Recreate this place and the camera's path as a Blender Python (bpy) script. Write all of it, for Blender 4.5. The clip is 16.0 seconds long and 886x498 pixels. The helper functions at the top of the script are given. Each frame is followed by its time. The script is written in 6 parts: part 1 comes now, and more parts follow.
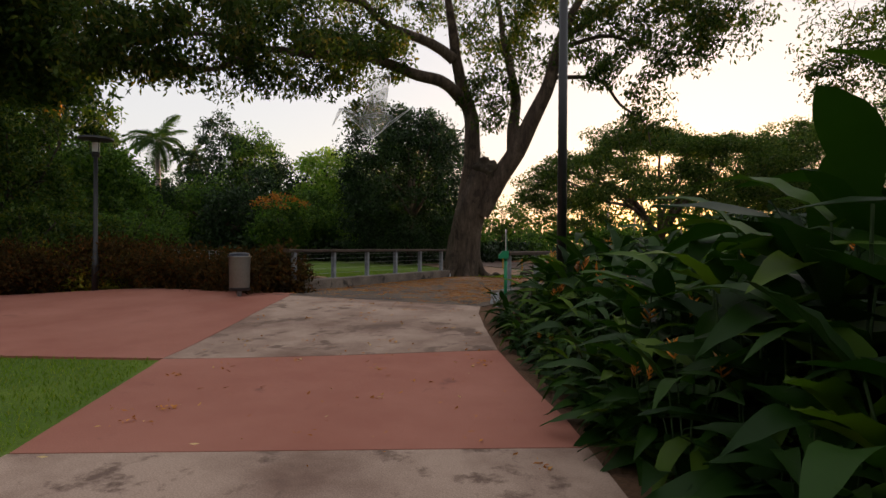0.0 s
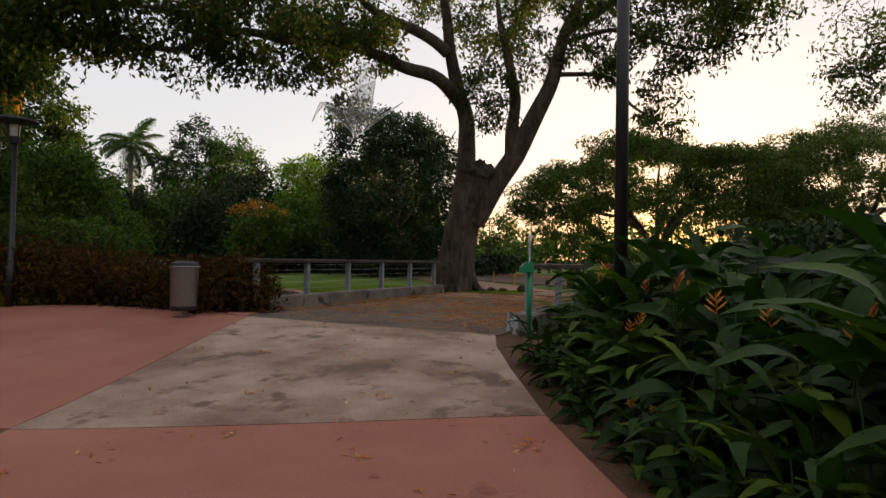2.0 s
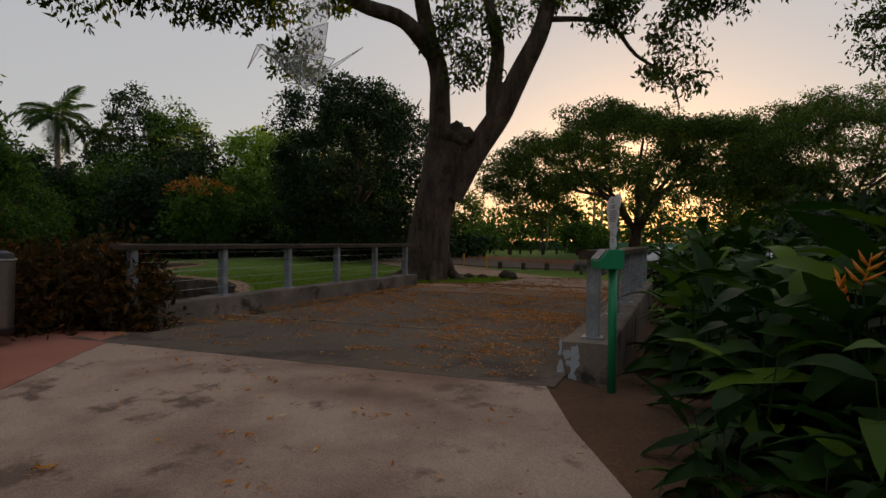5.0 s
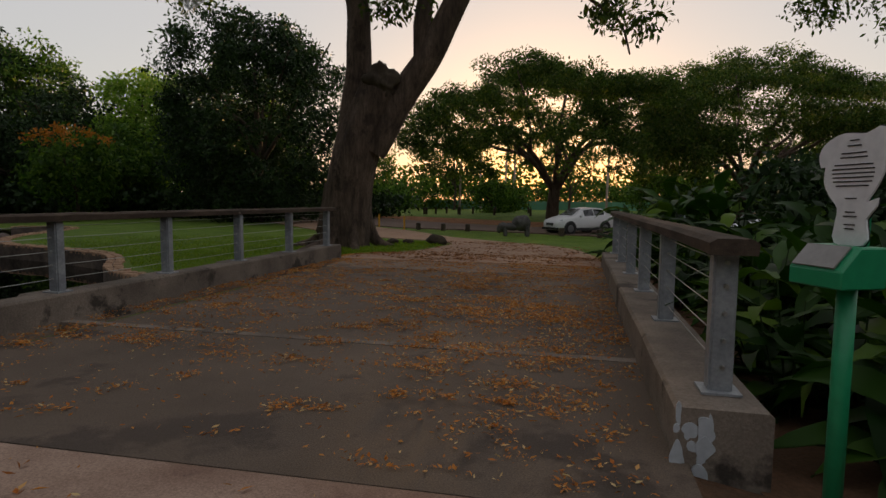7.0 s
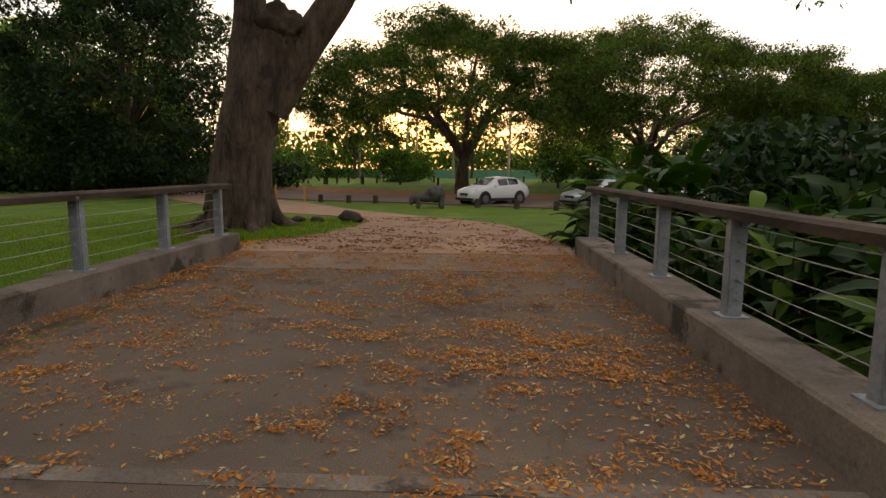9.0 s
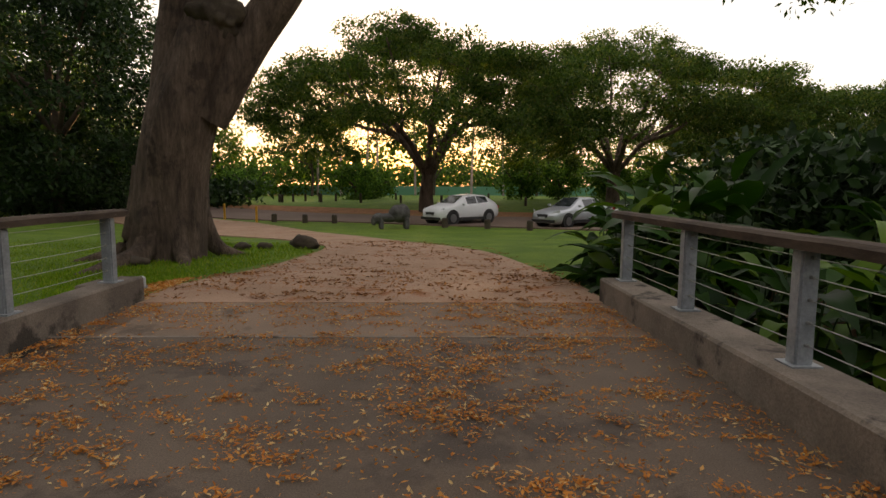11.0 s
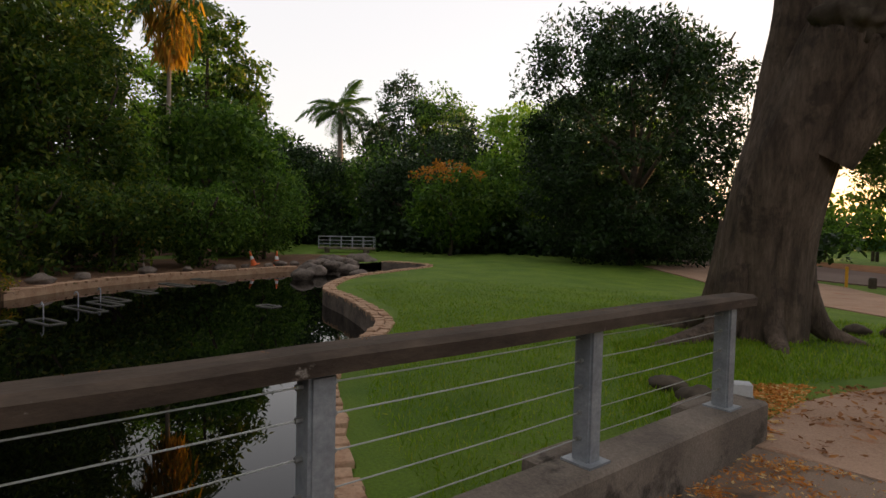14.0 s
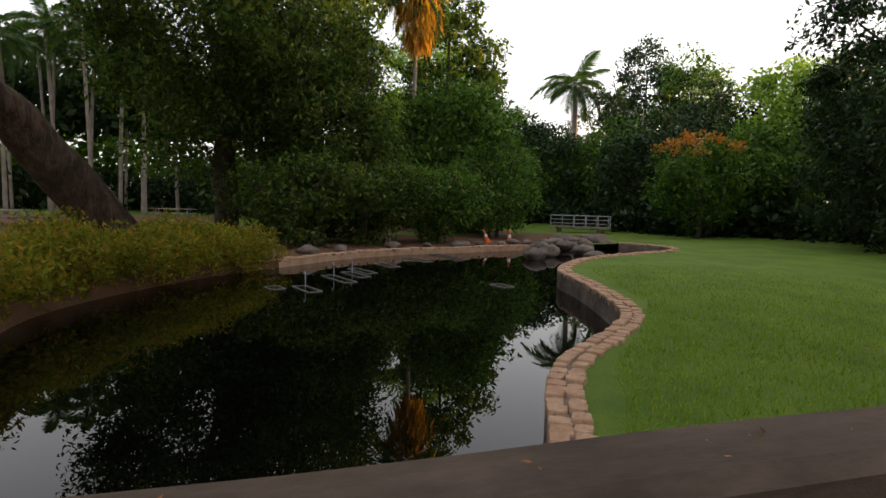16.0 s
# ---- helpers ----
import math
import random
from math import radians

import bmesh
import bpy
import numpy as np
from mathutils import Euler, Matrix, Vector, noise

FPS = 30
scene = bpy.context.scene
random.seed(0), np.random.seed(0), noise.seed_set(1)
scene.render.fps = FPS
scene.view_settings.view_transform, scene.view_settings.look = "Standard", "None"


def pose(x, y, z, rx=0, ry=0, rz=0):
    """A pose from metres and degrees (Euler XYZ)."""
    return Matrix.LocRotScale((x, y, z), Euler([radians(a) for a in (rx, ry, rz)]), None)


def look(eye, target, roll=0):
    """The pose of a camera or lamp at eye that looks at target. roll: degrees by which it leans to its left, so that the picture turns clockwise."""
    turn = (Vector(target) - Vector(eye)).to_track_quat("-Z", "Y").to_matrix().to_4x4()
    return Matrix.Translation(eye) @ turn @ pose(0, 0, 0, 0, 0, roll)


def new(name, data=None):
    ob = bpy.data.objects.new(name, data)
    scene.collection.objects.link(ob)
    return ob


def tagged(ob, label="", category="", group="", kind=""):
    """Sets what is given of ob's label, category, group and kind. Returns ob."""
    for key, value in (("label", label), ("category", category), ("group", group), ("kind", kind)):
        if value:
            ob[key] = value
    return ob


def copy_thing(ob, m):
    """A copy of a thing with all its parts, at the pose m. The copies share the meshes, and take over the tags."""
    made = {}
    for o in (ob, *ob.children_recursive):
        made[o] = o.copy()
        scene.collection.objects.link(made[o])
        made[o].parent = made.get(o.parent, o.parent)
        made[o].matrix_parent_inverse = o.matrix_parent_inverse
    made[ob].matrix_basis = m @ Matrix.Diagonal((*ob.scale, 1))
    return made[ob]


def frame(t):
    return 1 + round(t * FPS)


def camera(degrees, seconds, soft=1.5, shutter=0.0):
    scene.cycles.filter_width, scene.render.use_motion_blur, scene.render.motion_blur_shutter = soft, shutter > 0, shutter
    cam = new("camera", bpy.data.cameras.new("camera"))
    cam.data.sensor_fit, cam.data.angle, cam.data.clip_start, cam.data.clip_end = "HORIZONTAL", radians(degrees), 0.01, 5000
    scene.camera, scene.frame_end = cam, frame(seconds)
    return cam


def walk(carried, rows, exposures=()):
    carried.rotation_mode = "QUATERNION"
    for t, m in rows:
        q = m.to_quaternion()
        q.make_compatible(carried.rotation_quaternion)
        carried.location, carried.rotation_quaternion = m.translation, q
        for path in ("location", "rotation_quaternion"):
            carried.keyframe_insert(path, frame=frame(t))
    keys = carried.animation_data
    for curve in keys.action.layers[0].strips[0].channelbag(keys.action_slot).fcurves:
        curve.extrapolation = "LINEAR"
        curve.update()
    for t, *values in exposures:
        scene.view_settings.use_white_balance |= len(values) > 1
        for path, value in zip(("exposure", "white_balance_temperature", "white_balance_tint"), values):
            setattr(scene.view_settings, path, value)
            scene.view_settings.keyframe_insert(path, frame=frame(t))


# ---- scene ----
cam = camera(75.6, 16.0)
PATH = [
    (0, (-0.025, 0.215, 1.389), (-0.962, 1.982, 1.382), 0.4),
    (0.5, (-0.337, 0.724, 1.387), (-1.278, 2.489, 1.397), 0.7),
    (1, (-0.698, 1.197, 1.401), (-1.649, 2.956, 1.423), 0.8),
    (1.5, (-1.088, 1.765, 1.383), (-2.011, 3.539, 1.403), 0.9),
    (2, (-1.458, 2.329, 1.337), (-2.346, 4.121, 1.376), 1.0),
    (2.5, (-1.792, 2.911, 1.354), (-2.64, 4.722, 1.401), 0.8),
    (3, (-2.169, 3.462, 1.343), (-3.005, 5.278, 1.396), 0.8),
    (5.5, (-3.804, 6.199, 1.385), (-4.528, 8.062, 1.31), 0.5),
    (6, (-4.168, 6.716, 1.402), (-4.835, 8.597, 1.275), 0.5),
    (6.5, (-4.479, 7.243, 1.427), (-5.05, 9.154, 1.278), 0.4),
    (7, (-4.82, 7.739, 1.465), (-5.273, 9.68, 1.296), 0.6),
    (7.5, (-5.11, 8.253, 1.473), (-5.482, 10.208, 1.279), 0.8),
    (8, (-5.448, 8.817, 1.517), (-5.747, 10.782, 1.296), 0.7),
    (8.5, (-5.7, 9.376, 1.523), (-5.914, 11.348, 1.267), 0.6),
    (9, (-5.912, 9.976, 1.544), (-6.009, 11.954, 1.267), 0.4),
    (11.5, (-6.313, 12.698, 1.597), (-6.271, 14.687, 1.398), 0.3),
    (12, (-6.451, 13.192, 1.625), (-6.64, 15.175, 1.443), 0.4),
    (12.5, (-6.823, 13.617, 1.637), (-7.353, 15.539, 1.479), 0.7),
    (13, (-7.189, 13.949, 1.644), (-8.126, 15.711, 1.519), 0.8),
    (13.5, (-7.542, 14.165, 1.698), (-8.817, 15.703, 1.613), 1.2),
    (14, (-7.892, 14.264, 1.722), (-9.432, 15.538, 1.647), 1.3),
    (14.5, (-8.209, 14.396, 1.697), (-9.93, 15.408, 1.595), 1.3),
    (15, (-8.519, 14.521, 1.67), (-10.337, 15.347, 1.549), 1.4),
    (15.5, (-8.818, 14.584, 1.675), (-10.693, 15.268, 1.537), 1.4),
    (16, (-8.957, 14.643, 1.657), (-10.863, 15.223, 1.491), 1.5),
]
EXPOSURES = [(0.0, 1.2, 6500, 10), (3.0, 1.08, 6500, 10), (5.5, 0.42, 6450, 9), (7.0, 0.68, 6550, 9), (8.0, 1.1, 6850, 10), (9.0, 1.6, 7200, 10), (11.5, 1.58, 7050, 9), (13.0, 1.45, 6900, 9), (14.0, 1.48, 6700, 10), (15.0, 1.58, 6600, 9), (16.0, 1.93, 6550, 10)]
walk(cam, [(t, look(eye, target, roll)) for t, eye, target, roll in PATH], EXPOSURES)

# ---- light: a low sun behind the far trees, hazy bright evening sky ----
SUN_AZ, SUN_EL = -4.0, 2.4          # degrees clockwise from +y, and above the horizon
world = bpy.data.worlds.new("evening_sky")
scene.world = world
world.use_nodes = True
wn = world.node_tree.nodes
sky = wn.new("ShaderNodeTexSky")
sky.sky_type = "NISHITA"
sky.sun_disc = False
sky.sun_elevation, sky.sun_rotation = radians(SUN_EL), radians(SUN_AZ)
sky.air_density, sky.dust_density, sky.ozone_density = 1.0, 1.4, 1.0
haze = wn.new("ShaderNodeMix")          # thin even cloud that whitens the clear sky
haze.data_type = "RGBA"
haze.inputs[0].default_value = 0.68
haze.inputs[7].default_value = (2.9, 2.78, 2.9, 1)
world.node_tree.links.new(sky.outputs[0], haze.inputs[6])
world.node_tree.links.new(haze.outputs[2], wn["Background"].inputs[0])
wn["Background"].inputs[1].default_value = 0.15
sun = new("sun", bpy.data.lights.new("sun", "SUN"))
sun.data.energy, sun.data.angle, sun.data.color = 3.0, radians(0.6), (1.0, 0.58, 0.25)
sd = Vector((math.sin(radians(SUN_AZ)) * math.cos(radians(SUN_EL)), math.cos(radians(SUN_AZ)) * math.cos(radians(SUN_EL)), math.sin(radians(SUN_EL))))
sun.matrix_world = look(sd * 50, (0, 0, 0))


# ---- materials ----
def _nodes(name):
    m = bpy.data.materials.new(name)
    m.use_nodes = True
    return m, m.node_tree.nodes, m.node_tree.links, m.node_tree.nodes["Principled BSDF"]


def _noise(n, l, scale, detail=6.0, rough=0.6, stretch=None):
    g = n.new("ShaderNodeNewGeometry")
    t = n.new("ShaderNodeTexNoise")
    t.inputs["Scale"].default_value, t.inputs["Detail"].default_value, t.inputs["Roughness"].default_value = scale, detail, rough
    if stretch:
        v = n.new("ShaderNodeVectorMath")
        v.operation = "MULTIPLY"
        v.inputs[1].default_value = stretch
        l.new(g.outputs["Position"], v.inputs[0])
        l.new(v.outputs[0], t.inputs["Vector"])
    else:
        l.new(g.outputs["Position"], t.inputs["Vector"])
    return t


def _ramp(n, l, fac, stops):
    r = n.new("ShaderNodeValToRGB")
    el = r.color_ramp.elements
    while len(el) < len(stops):
        el.new(0.5)
    for e, (p, c) in zip(el, stops):
        e.position, e.color = p, (*c, 1)
    l.new(fac, r.inputs[0])
    return r


def _mix(n, l, fac, a, b, mode="MIX"):
    x = n.new("ShaderNodeMix")
    x.data_type, x.blend_type = "RGBA", mode
    for sock, v in ((x.inputs[0], fac), (x.inputs[6], a), (x.inputs[7], b)):
        if isinstance(v, (int, float)):
            sock.default_value = v
        elif isinstance(v, tuple):
            sock.default_value = (*v, 1)
        else:
            l.new(v, sock)
    return x.outputs[2]


def surface(name, c1, c2, scale=2.0, rough=0.85, bump=0.3, fine=60.0, spots=None, metal=0.0, spec=0.3, lo=0.35, hi=0.65, depth=0.01, grain=0.35, stretch=None):
    """A worn opaque surface: broad patches from c1 to c2, fine grain, relief, and stains of colour spots = (colour, scale, threshold)."""
    m, n, l, b = _nodes(name)
    big = _noise(n, l, scale, stretch=stretch)
    col = _ramp(n, l, big.outputs[0], [(lo, c1), (hi, c2)]).outputs[0]
    if spots:
        sp = _noise(n, l, spots[1], 5.0, 0.65)
        col = _mix(n, l, _ramp(n, l, sp.outputs[0], [(spots[2], (0, 0, 0)), (spots[2] + 0.08, (1, 1, 1))]).outputs[0], col, spots[0])
    fn = _noise(n, l, fine, 4.0, 0.7, stretch)
    col = _mix(n, l, grain, col, _ramp(n, l, fn.outputs[0], [(0.3, (0.45, 0.45, 0.45)), (0.7, (1.5, 1.5, 1.5))]).outputs[0], "MULTIPLY")
    l.new(col, b.inputs["Base Color"])
    b.inputs["Roughness"].default_value, b.inputs["Metallic"].default_value = rough, metal
    b.inputs["Specular IOR Level"].default_value = spec
    bp = n.new("ShaderNodeBump")
    bp.inputs["Strength"].default_value, bp.inputs["Distance"].default_value = bump, depth
    l.new(fn.outputs[0], bp.inputs["Height"])
    l.new(bp.outputs[0], b.inputs["Normal"])
    return m


def leafy(name, c1, c2, c3=None, trans=0.35, rough=0.55, spec=0.12, by_object=False):
    """Leaves: colour varied from leaf to leaf, some light let through."""
    m, n, l, b = _nodes(name)
    if by_object:
        r = n.new("ShaderNodeObjectInfo").outputs["Random"]
    else:
        r = n.new("ShaderNodeNewGeometry").outputs["Random Per Island"]
    stops = [(0.0, c1), (0.75, c2)] + ([(1.0, c3)] if c3 else [])
    col = _ramp(n, l, r, stops).outputs[0]
    ns = _noise(n, l, 0.6, 3.0)
    col = _mix(n, l, 0.5, col, _ramp(n, l, ns.outputs[0], [(0.3, (0.6, 0.6, 0.6)), (0.7, (1.35, 1.35, 1.35))]).outputs[0], "MULTIPLY")
    l.new(col, b.inputs["Base Color"])
    b.inputs["Roughness"].default_value, b.inputs["Specular IOR Level"].default_value = rough, spec
    tr = n.new("ShaderNodeBsdfTranslucent")
    l.new(_mix(n, l, 1.0, col, (1.3, 1.5, 0.6), "MULTIPLY"), tr.inputs[0])
    mx = n.new("ShaderNodeMixShader")
    mx.inputs[0].default_value = trans
    l.new(b.outputs[0], mx.inputs[1])
    l.new(tr.outputs[0], mx.inputs[2])
    l.new(mx.outputs[0], n["Material Output"].inputs[0])
    return m


def plain(name, c, rough=0.5, metal=0.0, spec=0.5):
    m, n, l, b = _nodes(name)
    fn = _noise(n, l, 25.0, 4.0)
    l.new(_mix(n, l, 0.25, c, _ramp(n, l, fn.outputs[0], [(0.3, tuple(0.6 * v for v in c)), (0.7, tuple(min(1, 1.3 * v) for v in c))]).outputs[0]), b.inputs["Base Color"])
    b.inputs["Roughness"].default_value, b.inputs["Metallic"].default_value, b.inputs["Specular IOR Level"].default_value = rough, metal, spec
    return m


def water_mat():
    m, n, l, b = _nodes("pond_water")
    b.inputs["Base Color"].default_value = (0.0012, 0.0014, 0.001, 1)
    b.inputs["Roughness"].default_value, b.inputs["IOR"].default_value = 0.0, 1.33
    ns = _noise(n, l, 1.5, 2.0)
    bp = n.new("ShaderNodeBump")
    bp.inputs["Strength"].default_value, bp.inputs["Distance"].default_value = 0.014, 0.02
    l.new(ns.outputs[0], bp.inputs["Height"])
    l.new(bp.outputs[0], b.inputs["Normal"])
    return m


M_GRASS = surface("lawn_grass", (0.068, 0.132, 0.009), (0.125, 0.195, 0.017), 0.7, 0.9, 0.8, 35, ((0.17, 0.13, 0.06), 0.9, 0.66), depth=0.03, grain=0.6)
M_RED = surface("red_concrete", (0.30, 0.108, 0.072), (0.40, 0.168, 0.118), 0.7, 0.85, 0.3, 110, ((0.22, 0.09, 0.066), 1.6, 0.64), lo=0.3, hi=0.7, grain=0.45)
M_CONC = surface("weathered_concrete", (0.21, 0.13, 0.095), (0.43, 0.31, 0.235), 0.75, 0.88, 0.35, 90, ((0.165, 0.108, 0.08), 1.9, 0.55), lo=0.38, hi=0.6, grain=0.6)
M_DECK = surface("deck_asphalt", (0.11, 0.084, 0.064), (0.165, 0.125, 0.094), 0.7, 0.92, 0.7, 110, ((0.085, 0.066, 0.053), 1.4, 0.55), grain=0.65)
M_APPROACH = surface("approach_slab", (0.17, 0.122, 0.09), (0.25, 0.178, 0.128), 0.8, 0.92, 0.6, 90, ((0.13, 0.095, 0.07), 1.6, 0.57), grain=0.55)
M_GRAVEL = surface("gravel_path", (0.30, 0.19, 0.125), (0.40, 0.26, 0.18), 0.8, 0.95, 0.7, 60, ((0.30, 0.13, 0.06), 1.7, 0.58), depth=0.02, grain=0.5)
M_ROAD = surface("road_asphalt", (0.14, 0.095, 0.075), (0.19, 0.13, 0.105), 0.25, 0.9, 0.4, 50)
M_SOIL = surface("soil", (0.10, 0.055, 0.03), (0.16, 0.085, 0.045), 1.5, 0.95, 0.9, 40, depth=0.03, grain=0.6)
M_VERGE = surface("leaf_verge", (0.22, 0.09, 0.04), (0.32, 0.15, 0.06), 1.2, 0.95, 0.8, 30, depth=0.03, grain=0.6)
M_KERB = surface("kerb_concrete", (0.13, 0.106, 0.086), (0.25, 0.205, 0.165), 1.6, 0.9, 0.5, 60, ((0.06, 0.05, 0.04), 2.2, 0.55), grain=0.5)
M_STONE = surface("coping_stone", (0.36, 0.21, 0.13), (0.48, 0.32, 0.21), 4.0, 0.9, 0.7, 30, ((0.15, 0.11, 0.08), 6.0, 0.62), depth=0.02)
M_ROCK = surface("boulder_rock", (0.085, 0.07, 0.06), (0.22, 0.175, 0.145), 1.5, 0.9, 0.8, 12, depth=0.05)
M_BARK = surface("tree_bark", (0.06, 0.042, 0.031), (0.155, 0.112, 0.084), 3.0, 0.95, 1.0, 14, ((0.06, 0.042, 0.032), 1.2, 0.55), depth=0.08, grain=0.75, stretch=(1, 1, 0.22))
M_TWIG = surface("branch_bark", (0.05, 0.038, 0.028), (0.09, 0.07, 0.05), 3.0, 0.95, 0.6, 16)
M_PALMBARK = surface("palm_bark", (0.22, 0.18, 0.15), (0.34, 0.29, 0.25), 2.0, 0.9, 0.5, 20)
M_TIMBER = surface("weathered_rail_timber", (0.042, 0.03, 0.022), (0.10, 0.072, 0.052), 5.0, 0.9, 0.6, 45, ((0.34, 0.30, 0.26), 9.0, 0.68), depth=0.008, stretch=(1, 0.35, 1))
M_STEEL = surface("galvanised_steel", (0.24, 0.26, 0.28), (0.36, 0.38, 0.40), 6.0, 0.5, 0.1, 40, metal=0.35, spec=0.5)
M_CABLE = plain("steel_cable", (0.36, 0.36, 0.34), 0.4, 0.9)
M_BLACK = plain("black_paint", (0.012, 0.012, 0.013), 0.45)
M_GREEN = plain("green_enamel", (0.015, 0.26, 0.11), 0.4)
M_WATER = water_mat()
L_MAIN = leafy("main_tree_leaves", (0.02, 0.038, 0.010), (0.075, 0.115, 0.025), (0.15, 0.115, 0.03), 0.4)
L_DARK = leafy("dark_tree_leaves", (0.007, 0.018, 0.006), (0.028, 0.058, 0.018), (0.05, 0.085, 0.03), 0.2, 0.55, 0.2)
L_RAIN = leafy("rain_tree_leaves", (0.022, 0.045, 0.009), (0.075, 0.118, 0.024), (0.14, 0.14, 0.038), 0.4)
L_MID = leafy("mid_green_leaves", (0.020, 0.052, 0.009), (0.09, 0.165, 0.028), (0.16, 0.23, 0.038), 0.4, 0.6, 0.2)
L_LIME = leafy("light_green_leaves", (0.12, 0.21, 0.025), (0.22, 0.34, 0.05), (0.30, 0.36, 0.07), 0.45, 0.6, 0.2)
L_BANK = leafy("bank_tree_leaves", (0.014, 0.038, 0.008), (0.08, 0.135, 0.024), (0.18, 0.18, 0.028), 0.35, 0.6, 0.2)
L_HEDGE = leafy("russet_hedge_leaves", (0.022, 0.018, 0.005), (0.07, 0.04, 0.01), (0.14, 0.05, 0.013), 0.25, 0.7, 0.1)
L_BHEDGE = leafy("olive_hedge_leaves", (0.11, 0.14, 0.015), (0.25, 0.24, 0.03), (0.42, 0.19, 0.03), 0.35, 0.7, 0.1)
# low-sun gold put into the palm frond colour; reed heads share it
L_GOLD = leafy("sun_gold_leaves", (0.30, 0.16, 0.03), (0.46, 0.26, 0.05), (0.40, 0.13, 0.03), 0.4)
L_FLAME = leafy("flame_flowers", (0.36, 0.13, 0.025), (0.45, 0.19, 0.03), (0.40, 0.10, 0.02), 0.3)
L_PALM = leafy("palm_leaves", (0.03, 0.065, 0.02), (0.075, 0.125, 0.04), None, 0.3)
L_HELI = leafy("broad_leaves", (0.008, 0.027, 0.004), (0.026, 0.068, 0.008), (0.095, 0.16, 0.014), 0.24, 0.5, 0.14, True)
L_FLOWER = leafy("orange_bracts", (0.65, 0.17, 0.02), (0.8, 0.30, 0.03), None, 0.2, 0.4, 0.5, True)
L_BROWN = leafy("brown_fallen_leaves", (0.15, 0.065, 0.03), (0.30, 0.13, 0.05), (0.42, 0.19, 0.07), 0.1, 0.8, 0.2)
L_LITTER = leafy("fallen_leaves", (0.38, 0.12, 0.025), (0.52, 0.22, 0.045), (0.60, 0.45, 0.22), 0.1, 0.8, 0.2)


